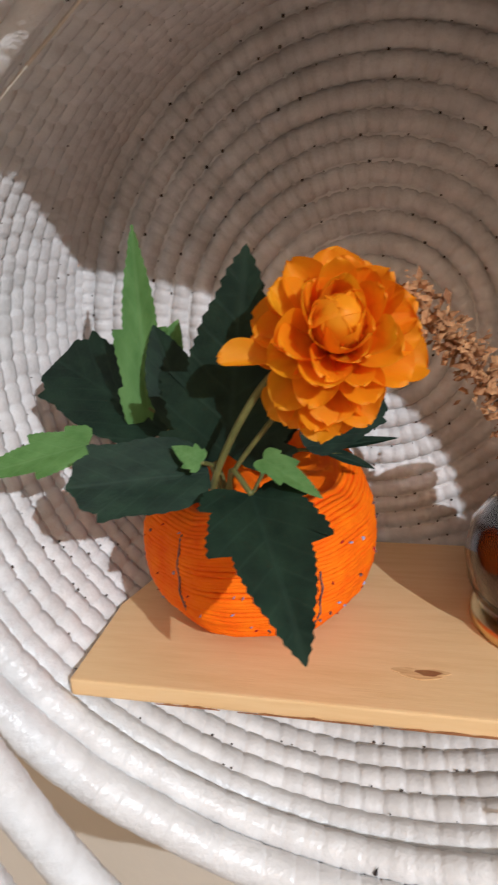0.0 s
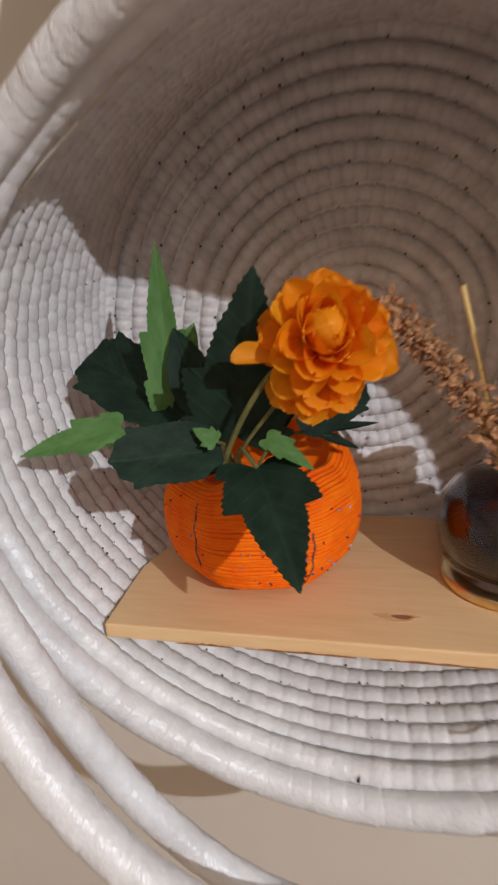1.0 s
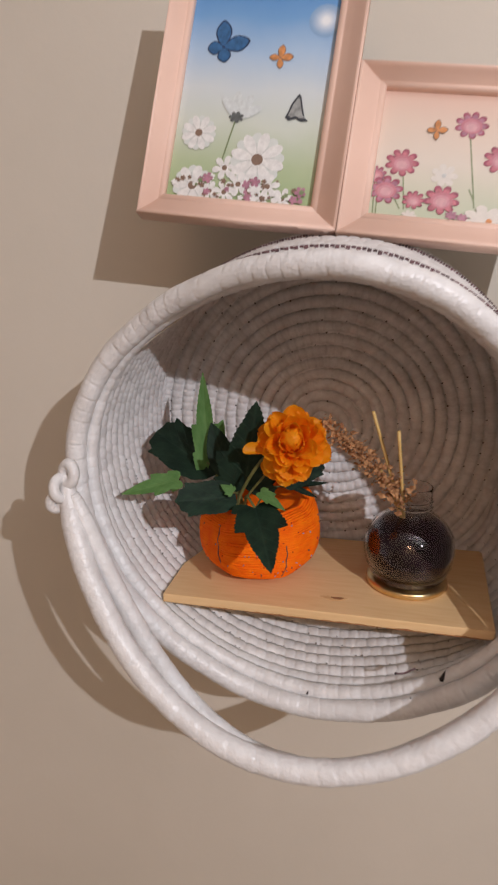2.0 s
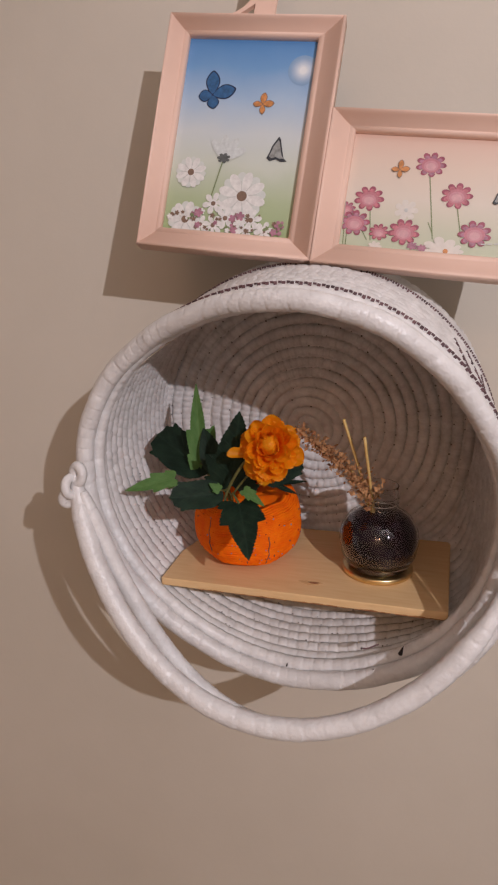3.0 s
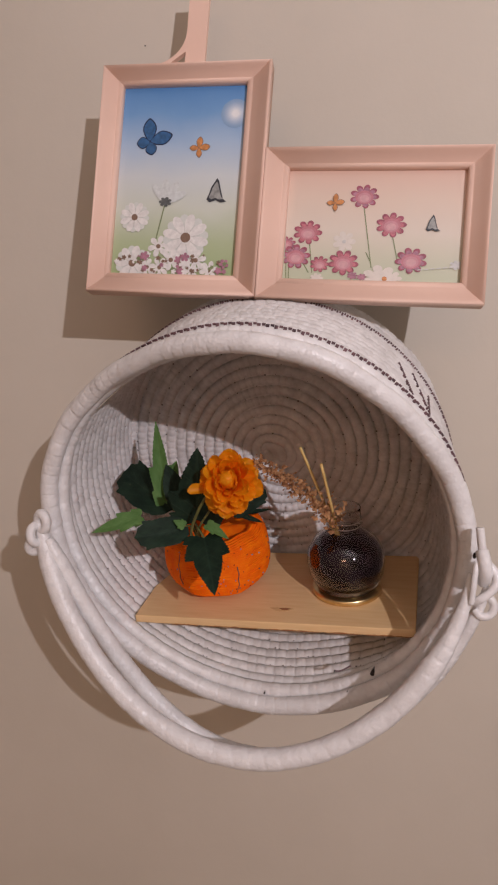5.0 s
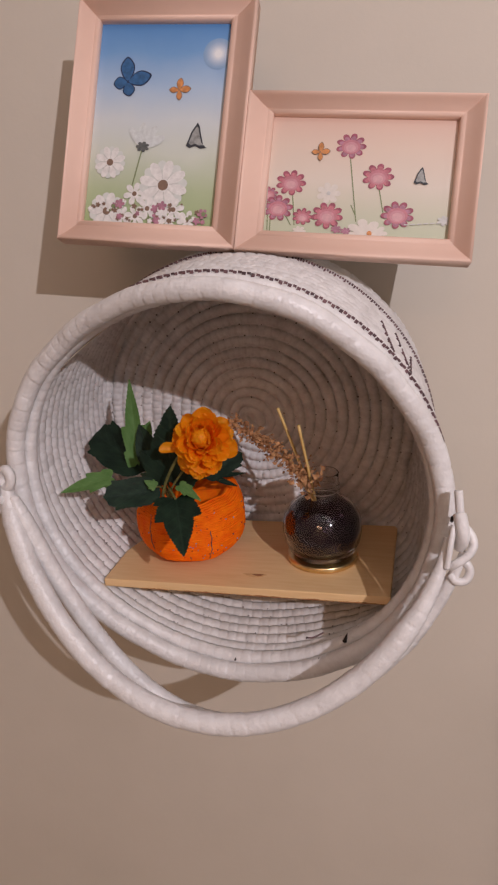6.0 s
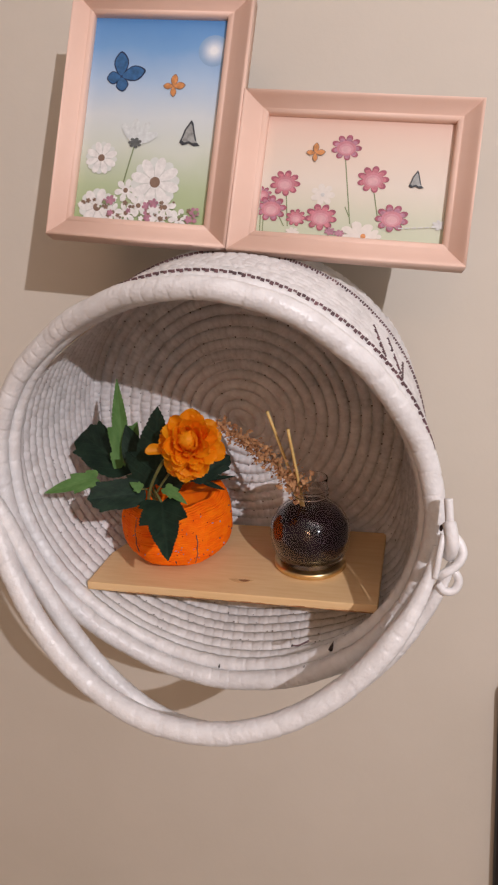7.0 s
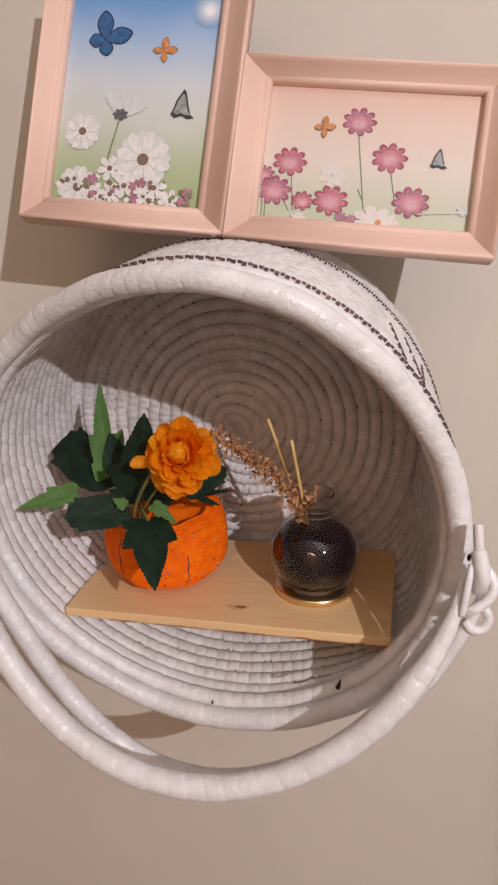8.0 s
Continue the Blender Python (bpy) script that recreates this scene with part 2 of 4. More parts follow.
def wrapped(rho, per, phase, n):
    """Tube radius of a roll bound with overlapping strip: each lap swells, then steps down; laps differ in width."""
    dice = random.Random(int(phase * 1000))
    lift = [dice.uniform(-0.025, 0.025) for _ in range(n)]
    def r(i, ang):
        q = (i + 1.2 * per * math.sin(i * 0.011 + phase) + 0.6 * per * math.sin(i * 0.047 + 3 * phase)) / per + 0.22 * math.sin(ang + phase) + 0.06 * math.sin(3 * ang + i * 0.02)
        lap, u = int(q // 1), q % 1.0
        return rho * (1.0 + lift[lap % n] * 0.8 + 0.030 * u - 0.060 * max(0.0, 1 - min(u, 1 - u) / 0.09) + 0.012 * math.sin(2 * ang + lap * 1.7))
    return r


# coiled base: one rope wound from the middle outwards, a little oval at its start
pts = []
ang, r = 0.0, 0.0012
while r < WIDE + 0.0015:
    e = 0.0060 * math.exp(-r / 0.03)
    c, s = (r + e) * math.cos(ang), r * math.sin(ang)
    x, y = c * 0.82 + s * 0.57, -c * 0.57 + s * 0.82
    grow = 1 + pressed(math.atan2(y, x)) / WIDE * (r / WIDE) ** 4
    pts.append((x * grow, y * grow, 0.0008 * math.sin(3.1 * ang)))
    step = 0.0011 / max(r, 0.004)
    ang += step
    r += PITCH * step / (2 * math.pi)
# added plate: blocks light leaking past the coils and makes their grooves shallower
edge = [((WIDE + 0.0035 + pressed(a)) * math.cos(a), (WIDE + 0.0035 + pressed(a)) * math.sin(a)) for a in (2 * math.pi * k / 120 for k in range(120))]
part("base_light_block", mesh_of("base_light_block", *slab(edge, 0.0073, -0.0056), CORD, False), basket, "pale plate added under the coils to block light and fill the grooves")
part("base_coil", mesh_of("base_coil", *tube(pts, stitched(THICK, 5.3, 0.0, 0.12, 0.20), 8), CORD), basket, "flat spiral of white rope")

rnd = random.Random(4)
RINGS = 15
for i in range(RINGS):
    s = 0.936 * (i + 0.6) / (RINGS - 0.4)
    ring = []
    for k in range(810):
        a = 2 * math.pi * k / 810
        ring.append(side(a, s, -0.0001) + Vector((0, 0, 0.0003 * math.sin(5 * a + i))))
    lip = i >= RINGS - 2
    inset = 0.0035 if i == RINGS - 1 else 0.0
    ring = [Vector((p.x * (1 - inset / WIDE), p.y * (1 - inset / WIDE), p.z + inset * 0.4)) for p in ring]
    rope = stitched(THICK * 1.14, 7.0, rnd.random(), 0.12, 0.08) if lip else stitched(THICK * 1.16, 7.4, rnd.random(), 0.10, 0.14)
    part("side_coil", mesh_of("side_coil", *tube(ring, rope, 8, True), ROLL if lip else CORD), basket)

rim = []
for k in range(1400):
    a = 2 * math.pi * k / 1400
    rim.append(side(a, 1, 0.0004 * math.sin(7 * a) + 0.0003 * math.sin(17 * a + 1), 0.003))
part("rim", mesh_of("rim", *tube(rim, wrapped(0.0067, 17.5, 0.2, 80), 16, True), ROLL), basket, "thick glossy white wrapped rim")


def dashes(name, s, count, length, width, spread, parent, lift=0.0063):
    """A line of dark stitches round the outside."""
    verts, faces = [], []
    for k in range(count):
        a0 = 2 * math.pi * k / count
        for da, ds in ((0.0, -spread), (0.5, spread)):
            a = a0 + da * 2 * math.pi / count
            q = len(verts)
            for sa in (-length / 2, length / 2):
                for sz in (-width / 2, width / 2):
                    for lift_k in (lift - 0.002, lift + 0.0006):
                        verts.append(side(a + sa / WIDE, s + (ds + sz) / DEEP, lift_k))
            for f in ((0, 1, 3, 2), (4, 6, 7, 5), (0, 4, 5, 1), (2, 3, 7, 6), (1, 5, 7, 3), (0, 2, 6, 4)):
                faces.append(tuple(q + v for v in f))
    return tagged(part(name, mesh_of(name, verts, faces, STITCH, False), parent, "line of dark brown stitches"), kind="stuff")


dashes("stitch_band", 0.875, 170, 0.0021, 0.0009, 0.0007, basket)
dashes("stitch_band", 0.30, 230, 0.0013, 0.0006, 0.0005, basket)

# zigzag motif between the two bands, upper right of the outside
verts, faces = [], []
for j, (from_a, from_s, to_a, to_s) in enumerate(((47, 0.50, 42, 0.80), (41, 0.46, 35, 0.80), (35, 0.80, 34, 0.52))):
    count = 17
    for k in range(count):
        if (3 * j + k) % 9 == 0:
            continue
        u = k / (count - 1)
        a, t = math.radians(from_a + (to_a - from_a) * u), from_s + (to_s - from_s) * u
        q = len(verts)
        for sa in (-0.0006, 0.0006):
            for sz in (-0.0014, 0.0014):
                for up in (0.004, 0.0062):
                    verts.append(side(a + sa / WIDE, t + sz / DEEP, up))
        faces += [tuple(q + v for v in f) for f in ((0, 1, 3, 2), (4, 6, 7, 5), (0, 4, 5, 1), (2, 3, 7, 6), (1, 5, 7, 3), (0, 2, 6, 4))]
tagged(part("stitch_motif", mesh_of("stitch_motif", verts, faces, STITCH, False), basket, "dark brown stitched zigzag motif"), kind="stuff")

# handle: two wrapped tubes hanging from loops at both sides
def drop_curve(left, right, deep, lean, power, skew=0.0, tuck=0.0, steps=420):
    out = []
    for k in range(steps + 1):
        u = -math.cos(math.pi * k / steps)
        fall = deep * (1 - u * u) ** (power - skew * u)
        p = Vector(left).lerp(Vector(right), (u + 1) / 2) + Vector((0, -lean * fall + tuck * (1 - u * u), -fall))
        out.append(UNDO @ p)
    return out


def tapered(rope, n=420):
    return lambda i, ang: rope(i, ang) * min(1.0, 0.50 + 0.50 * i / 45, 0.26 + 0.74 * (n - i) / 75)


handle = drop_curve((-0.1397, -0.1575, 1.4747), (0.1546, -0.1760, 1.4690), 0.1402, 0.2420, 0.662, 0.036, 0.0075)
part("handle", mesh_of("handle", *tube(handle, tapered(wrapped(0.0071, 10.5, 0.4, 60)), 16), ROLL), basket, "glossy white wrapped carrying handle")
handle = drop_curve((-0.1345, -0.161, 1.464), (0.1640, -0.1780, 1.4620), 0.160, -0.085, 0.86, 0.12)
part("handle", mesh_of("handle", *tube(handle, tapered(wrapped(0.0063, 10.0, 0.1, 60)), 16), ROLL), basket, "glossy white wrapped carrying handle")


def ring_at(place, radius, thick, turn, name):
    pts = [(radius * math.cos(a), radius * 1.25 * math.sin(a), 0) for a in (2 * math.pi * k / 28 for k in range(28))]
    me = mesh_of(name, *tube(pts, thick, 8, True), ROLL)
    part(name, me, basket, "knotted white cord loop", UNDO @ Matrix.Translation(place) @ pose(0, 0, 0, *turn))


for place, radius, thick, turn in (((-0.1375, -0.161, 1.4765), 0.0048, 0.0036, (90, 0, -25)), ((-0.1415, -0.163, 1.4675), 0.0050, 0.0034, (70, 20, 60)), ((-0.1440, -0.163, 1.4580), 0.0034, 0.0036, (100, 15, 20))):
    ring_at(place, radius, thick, turn, "handle_loop")
# knotted cord at the other end: a stub, a doubled strand, two loops and a thin strand to the handle
KNOT_WAYS = (
    ("cord_tail", [(0.1580, -0.173, 1.4975), (0.1592, -0.174, 1.4900), (0.1605, -0.176, 1.4815)], 0.0025, "cut end of the knotted cord"),
    ("cord_strand", [(0.1600, -0.175, 1.4835), (0.1612, -0.180, 1.4770), (0.1622, -0.180, 1.4700), (0.1618, -0.176, 1.4640)], 0.0040, "thick white cord strand"),
    ("handle_loop", [(0.1628, -0.176, 1.4770), (0.1672, -0.178, 1.4725), (0.1688, -0.180, 1.4665), (0.1655, -0.182, 1.4605), (0.1600, -0.183, 1.4560), (0.1575, -0.180, 1.4520)], 0.0026, "knotted white cord loop"),
    ("handle_loop", [(0.1610, -0.176, 1.4560), (0.1665, -0.178, 1.4545), (0.1690, -0.179, 1.4495), (0.1668, -0.180, 1.4442), (0.1615, -0.180, 1.4432), (0.1580, -0.178, 1.4465)], 0.0025, "knotted white cord loop"),
    ("cord_strand", [(0.1570, -0.178, 1.4775), (0.1558, -0.181, 1.4700), (0.1550, -0.183, 1.4610), (0.1545, -0.183, 1.4520)], 0.0019, "thin white cord strand"),
)
for name, way, thick, label in KNOT_WAYS:
    part(name, mesh_of(name, *tube([UNDO @ p for p in curve_through(way, 8)], thick, 10), ROLL), basket, label)
# a solid black bead paints the shade of the gap between cord and rim
part("cord_hole_shade", mesh_of("cord_hole_shade", *lathe([(0.0, -0.0022), (0.0009, -0.0014), (0.0011, 0.0), (0.0008, 0.0014), (0.0, 0.0022)], 10), BLACK), basket, "black bead for the shade in the hole that the cord passes through", UNDO @ Matrix.Translation((0.1562, -0.1735, 1.4796)))

# ---- the board inside the basket ----
FL, FR = Vector((-0.086, -0.1193, 1.3869)), Vector((0.1305, -0.1307, 1.4032))
BX = (FR - FL).normalized()
BY = Vector((0.053, 0.9986, 0.10))
BY = (BY - BX * BX.dot(BY)).normalized()
BZ = BX.cross(BY)
BOARD = Matrix.Translation(FL) @ Matrix((BX, BY, BZ)).transposed().to_4x4()
LONG = (FR - FL).length
shelf = base("wooden_shelf_board", BOARD, "pale pine board with a knot, wedged inside the basket", "shelf")
bm = bmesh.new()
outline = [(0, 0), (LONG, 0), (LONG + 0.0082, 0.113), (0.020, 0.113), (0.0, 0.046)]
low = [bm.verts.new((x, y, -0.0065)) for x, y in outline]
top = [bm.verts.new((x, y, 0)) for x, y in outline]
bm.faces.new(low[::-1]), bm.faces.new(top)
for i in range(5):
    bm.faces.new((low[i], low[(i + 1) % 5], top[(i + 1) % 5], top[i]))
bmesh.ops.bevel(bm, geom=bm.edges[:], offset=0.0009, segments=2, affect="EDGES", profile=0.6)
part("board", bm_mesh("board", bm, PINE), shelf)
spot = [(0.1190 + 0.0040 * math.cos(a) * (1 + 0.25 * math.sin(3 * a)), 0.0185 + 0.0015 * math.sin(a)) for a in (2 * math.pi * k / 24 for k in range(24))]
smear = [(0.1165 + 0.0085 * math.cos(a) * (1 + 0.2 * math.sin(5 * a)), 0.0185 + 0.0026 * math.sin(a) * (1 + 0.3 * math.sin(3 * a))) for a in (2 * math.pi * k / 30 for k in range(30))]
part("knot_halo", mesh_of("knot_halo", *slab(smear, 0.0002, 0.0), SMEAR, False), shelf, "reddish grain round the knot")
part("knot", mesh_of("knot", *slab(spot, 0.0003, 0.0), KNOT, False), shelf, "dark brown knot in the wood")


# ragged dark streaks along the sawn lower front edge
rnd = random.Random(31)
for x0, x1 in ((0.030, 0.052), (0.058, 0.101), (0.106, 0.149), (0.152, 0.178), (0.181, 0.2145)):
    n = 14
    streak = [(x0 + (x1 - x0) * k / n, -0.0066 + 0.0002 + 0.0010 * rnd.random() * math.sin(math.pi * k / n)) for k in range(n + 1)] + [(x1, -0.0066), (x0, -0.0066)]
    part("edge_streak", mesh_of("edge_streak", *slab(streak[::-1], 0.0003), KNOT, False), shelf, "ragged dark streak on the edge", pose(0, 0.0001, 0, 90, 0, 0))


def on_board(x, y):
    """World place on the board's top, by its own axes."""
    return BOARD @ Vector((x, y, 0))


# ---- the pot ----
POT = Matrix.Translation(on_board(0.0572, 0.056)) @ BOARD.to_3x3().to_4x4()
pot = base("flower_pot", POT, "round bright orange string-wrapped flower pot on the board", "pot")
PR, PH = 0.0430, 0.0575


def belly(h, a=0.0):
    """Pot radius at height h of 0 to 1, faintly ribbed like a squash."""
    x = abs(2 * (0.014 + 0.876 * h) - 1)
    r = (1 - x ** 2.6) ** (1 / 2.6)
    return PR * r * (1 + 0.018 * math.cos(7 * a))


def lip_height(a):
    """The uneven top edge, rising at the back right."""
    return 1.0 + 0.10 * math.sin(a + 0.4) + 0.05 * math.sin(3 * a) + 0.03 * math.sin(7 * a)


def rise(h, a):
    """Height of the pot's wall at h of 0 to 1: level below, uneven at the lip."""
    return PH * h * (1 + (lip_height(a) - 1) * h ** 3)


verts, faces, rows, steps = [], [], 26, 72
for k in range(steps):
    a = 2 * math.pi * k / steps
    top = lip_height(a)
    verts += [(belly(i / 20, a) * math.cos(a), belly(i / 20, a) * math.sin(a), rise(i / 20, a)) for i in range(21)]
    verts += [(belly(1, a) * q * math.cos(a), belly(1, a) * q * math.sin(a), PH * top * z) for q, z in ((0.95, 1.0), (0.92, 0.96), (0.90, 0.85), (0.60, 0.80), (0.02, 0.80))]
for k in range(steps):
    for i in range(rows - 1):
        p, q = k * rows, (k + 1) % steps * rows
        faces.append((p + i, q + i, q + i + 1, p + i + 1))
faces.append(tuple(k * rows for k in reversed(range(steps))))
part("pot_body", mesh_of("pot_body", verts, faces, ORANGE), pot)
coil, n, laps = [], 3400, 36
for k in range(n):
    h = k / n
    a = 2 * math.pi * laps * h
    wob = 0.0006 * math.sin(2.3 * a + k * 0.013) * math.sin(0.31 * a)
    rr = belly(h, a) + 0.0002 + 0.00022 * math.sin(11.3 * a) * math.sin(0.083 * k)
    coil.append((rr * math.cos(a), rr * math.sin(a), rise(h, a) + wob))
part("string_winding", mesh_of("string_winding", *tube(coil, lambda i, ang: 0.00108 * (1 + 0.16 * math.sin(1.9 * i) * math.sin(0.37 * i)), 6), ORANGE), pot, "fuzzy orange string wound round")
rnd = random.Random(21)
for k in range(72):
    h, a = rnd.uniform(0.12, 0.9), rnd.uniform(math.pi, 2 * math.pi)
    rr = belly(h, a) + 0.0013
    m = Matrix.Translation((rr * math.cos(a), rr * math.sin(a), rise(h, a))) @ pose(0, 0, 0, rnd.uniform(0, 90), 0, math.degrees(a))
    part("glitter_fleck", mesh_of("glitter_fleck", *lathe([(0.0, -0.0003), (0.0008, 0.0), (0.0, 0.0004)], 6), rnd.choice((FLECK_BLUE, FLECK_BLUE, FLECK_RED, FLECK_RED, STITCH)), False), pot, "", m)

# dark seams where the string has parted
for a0, h0, h1 in ((4.20, 0.30, 0.86), (5.35, 0.10, 0.62), (4.95, 0.05, 0.22)):
    seam = []
    for k in range(15):
        h, a = h0 + (h1 - h0) * k / 14, a0 + 0.010 * math.sin(1.3 * k)
        rr = belly(h, a) + 0.0011
        seam.append((rr * math.cos(a), rr * math.sin(a), rise(h, a)))
    part("seam", mesh_of("seam", *tube(seam, lambda i, ang: 0.00050 * (0.55 + 0.45 * abs(math.sin(1.3 * i))), 5), STITCH), pot, "dark seam in the string")

# ---- leaves and flower ----
LOBED = ((0.015, 0.0), (0.10, -0.045), (0.20, -0.055), (0.28, -0.02), (0.315, 0.06), (0.345, 0.155), (0.275, 0.165), (0.305, 0.26), (0.335, 0.36), (0.345, 0.455), (0.29, 0.455), (0.22, 0.455), (0.212, 0.53), (0.190, 0.62), (0.15, 0.73), (0.10, 0.83), (0.055, 0.925), (0.0, 1.0))
BROAD = ((0.015, 0.0), (0.20, 0.02), (0.36, 0.10), (0.45, 0.26), (0.47, 0.46), (0.44, 0.66), (0.47, 0.84), (0.36, 0.83), (0.28, 0.93), (0.14, 0.95), (0.0, 1.0))
OVAL = ((0.015, 0.0), (0.16, 0.04), (0.30, 0.14), (0.40, 0.28), (0.43, 0.42), (0.40, 0.56), (0.32, 0.70), (0.21, 0.83), (0.10, 0.93), (0.0, 1.0))


def leaf_mesh(name, mat, shape, fold=0.22, curl=0.06, seed=1):
    """A leaf 1 long along +y, toothed, folded along its midrib; its veins run slantwise to the edge."""
    dice = random.Random(seed)
    edge, teeth = [], []
    for (w0, t0), (w1, t1) in zip(shape, shape[1:]):
        cuts = 4
        for k in range(cuts):
            tooth = 0.010 * (1 if k % 2 else -1) * dice.uniform(0.3, 1.2)
            u = k / cuts
            edge.append((w0 + (w1 - w0) * u, t0 + (t1 - t0) * u))
            teeth.append(tooth)
    edge.append((0.0, 1.0))
    teeth.append(0.0)
    mids, m = [], 0.0
    for w, t in edge:
        m = max(m, min(1.0, t - 0.9 * w))
        mids.append(m)
    verts, faces, row = [], [], 7
    for (w, t), m, tooth in zip(edge, mids, teeth):
        for q in (-1, -0.67, -0.33, 0, 0.33, 0.67, 1):
            x, y = q * (w + (tooth if abs(q) == 1 else 0.0)), m + (t - m) * abs(q)
            verts.append((x, y, -curl * y * y + fold * abs(x) * (1 - 0.8 * abs(x)) + 0.05 * x * math.sin(6 * y + 5 * x + seed)))
    for i in range(len(edge) - 1):
        for k in range(row - 1):
            a = i * row + k
            faces.append((a, a + 1, a + row + 1, a + row))
    return mesh_of(name, verts, faces, mat)


def lie(start, end, facing, width):
    """Matrix that lays a unit leaf from start to end with its face turned to facing."""
    y = Vector(end) - Vector(start)
    n = Vector(facing)
    n = (n - y * n.dot(y) / y.length_squared).normalized()
    x = y.normalized().cross(n)
    return Matrix.Translation(start) @ Matrix((x * width, y, n * y.length)).transposed().to_4x4()


bouquet = base("artificial_flower", Matrix.Translation((-0.038, -0.088, 1.44)), "artificial orange flower with green leaves, standing in the pot", "flower")
HOME = bouquet.matrix_basis.inverted()
leaf_data = {(k, lob, v): leaf_mesh("leaf", m, shape, 0.16 + 0.06 * v, 0.05 + 0.02 * v, 3 + v) for k, m in (("dark", LEAF), ("pale", PALE)) for lob, shape in ((False, OVAL), (True, LOBED), ("broad", BROAD)) for v in range(3)}
LEAVES = [
    # start, end, facing, width, colour, lobed
    ((-0.0680, -0.092, 1.474), (-0.0775, -0.0844, 1.5395), (0.25, -1, 0.1), 0.027, "pale", True),
    ((-0.066, -0.090, 1.482), (-0.0600, -0.086, 1.508), (0.1, -1, 0.1), 0.014, "pale", False),
    ((-0.060, -0.096, 1.470), (-0.1180, -0.0640, 1.492), (0.1, -1, 0.5), 0.036, "dark", "broad"),
    ((-0.083, -0.108, 1.4665), (-0.1190, -0.1215, 1.4555), (0.0, -1, 0.6), 0.023, "pale", True),
    ((-0.040, -0.122, 1.4645), (-0.0735, -0.146, 1.4640), (0.0, -1.0, 0.45), 0.0235, "dark", "broad"),
    ((-0.037, -0.106, 1.466), (-0.0310, -0.132, 1.5265), (0.1, -1, 0.1), 0.062, "dark", True),
    ((-0.049, -0.100, 1.468), (-0.0675, -0.091, 1.506), (0.2, -1, 0.1), 0.022, "dark", False),
    ((-0.034, -0.098, 1.464), (-0.0230, -0.108, 1.505), (0.1, -1, 0.1), 0.034, "dark", False),
]
# leaves in front of the pot and at its far edge
LEAVES += [
    ((-0.0262, -0.128, 1.4603), (-0.0075, -0.176, 1.4425), (0.05, -0.75, 1.0), 0.047, "dark", True),
    ((-0.0410, -0.129, 1.469), (-0.0490, -0.131, 1.4735), (0.2, -1, 0.3), 0.0115, "pale", True),
    ((-0.0235, -0.129, 1.4715), (-0.0060, -0.135, 1.4640), (0.0, -0.7, 0.8), 0.014, "pale", True),
    ((-0.0445, -0.110, 1.4705), (-0.0476, -0.110, 1.4865), (0.5, -1, 0.1), 0.005, "pale", False),
    ((-0.0135, -0.092, 1.468), (0.0130, -0.079, 1.4865), (0.1, -1, 0.4), 0.019, "dark", "broad"),
    ((-0.008, -0.086, 1.4655), (0.0185, -0.085, 1.4725), (0.1, -1, 0.7), 0.0045, "dark", False),
    ((-0.008, -0.087, 1.4655), (0.0120, -0.086, 1.4610), (0.1, -1, 0.7), 0.0050, "dark", False),
]
for k, (a, b, f, w, colour, lob) in enumerate(LEAVES):
    part("leaf", leaf_data[colour, lob, k % 3], bouquet, "dark green serrated leaf" if colour == "dark" else "pale green serrated leaf", HOME @ lie(a, b, f, w))

FLOWER = Vector((-0.0064, -0.133, 1.5070))
for way, thick in (([(-0.039, -0.096, 1.440), (-0.0389, -0.118, 1.4607), (-0.0244, -0.130, 1.4923), FLOWER], 0.0011), ([(-0.036, -0.094, 1.440), (-0.0352, -0.112, 1.4595), (-0.0201, -0.124, 1.4848), FLOWER], 0.0008),
                   ([(-0.037, -0.090, 1.440), (-0.046, -0.092, 1.464), (-0.068, -0.091, 1.477)], 0.0010), ([(-0.038, -0.092, 1.440), (-0.046, -0.098, 1.464), (-0.060, -0.096, 1.470)], 0.0010), ([(-0.036, -0.095, 1.440), (-0.034, -0.118, 1.464), (-0.0262, -0.1285, 1.4607)], 0.0009),
                   ([(-0.037, -0.096, 1.440), (-0.039, -0.116, 1.463), (-0.041, -0.1285, 1.4690)], 0.0007), ([(-0.034, -0.090, 1.440), (-0.022, -0.088, 1.463), (0.0000, -0.086, 1.4655)], 0.0007)):
    part("stem", mesh_of("stem", *tube([HOME @ p for p in curve_through(way, 10)], thick, 7), STEM), bouquet)


def petal_mesh(name, mat, seed, cup):
    """A broad rounded petal 1 long, cupped, with a softly waved edge."""
    dice = random.Random(seed)
    verts, faces, n, row = [], [], 12, 9
    p1, p2 = dice.uniform(0, 6), dice.uniform(0, 6)
    for i in range(n + 1):
        t = 1 - (1 - i / n) ** 1.9
        w = 0.5 * (0.22 + 0.78 * math.sin(math.pi * min(1.0, 0.10 + 0.62 * t)) ** 1.1) * math.sqrt(max(0.0, 1 - max(0.0, (t - 0.62) / 0.385) ** 2.4))
        for k in range(row):
            q = -1 + 2 * k / (row - 1)
            wave = 0.050 * math.sin(2.4 * q + p1) * t * t
            verts.append((q * w, t - 0.02 * math.cos(4 * q + p2) * t ** 6, cup * t * t - 0.12 * t + 0.55 * q * q * w * w / 0.5 + wave))
    for i in range(n):
        for k in range(row - 1):
            a = i * row + k
            faces.append((a, a + 1, a + row + 1, a + row))
    return mesh_of(name, verts, faces, mat)


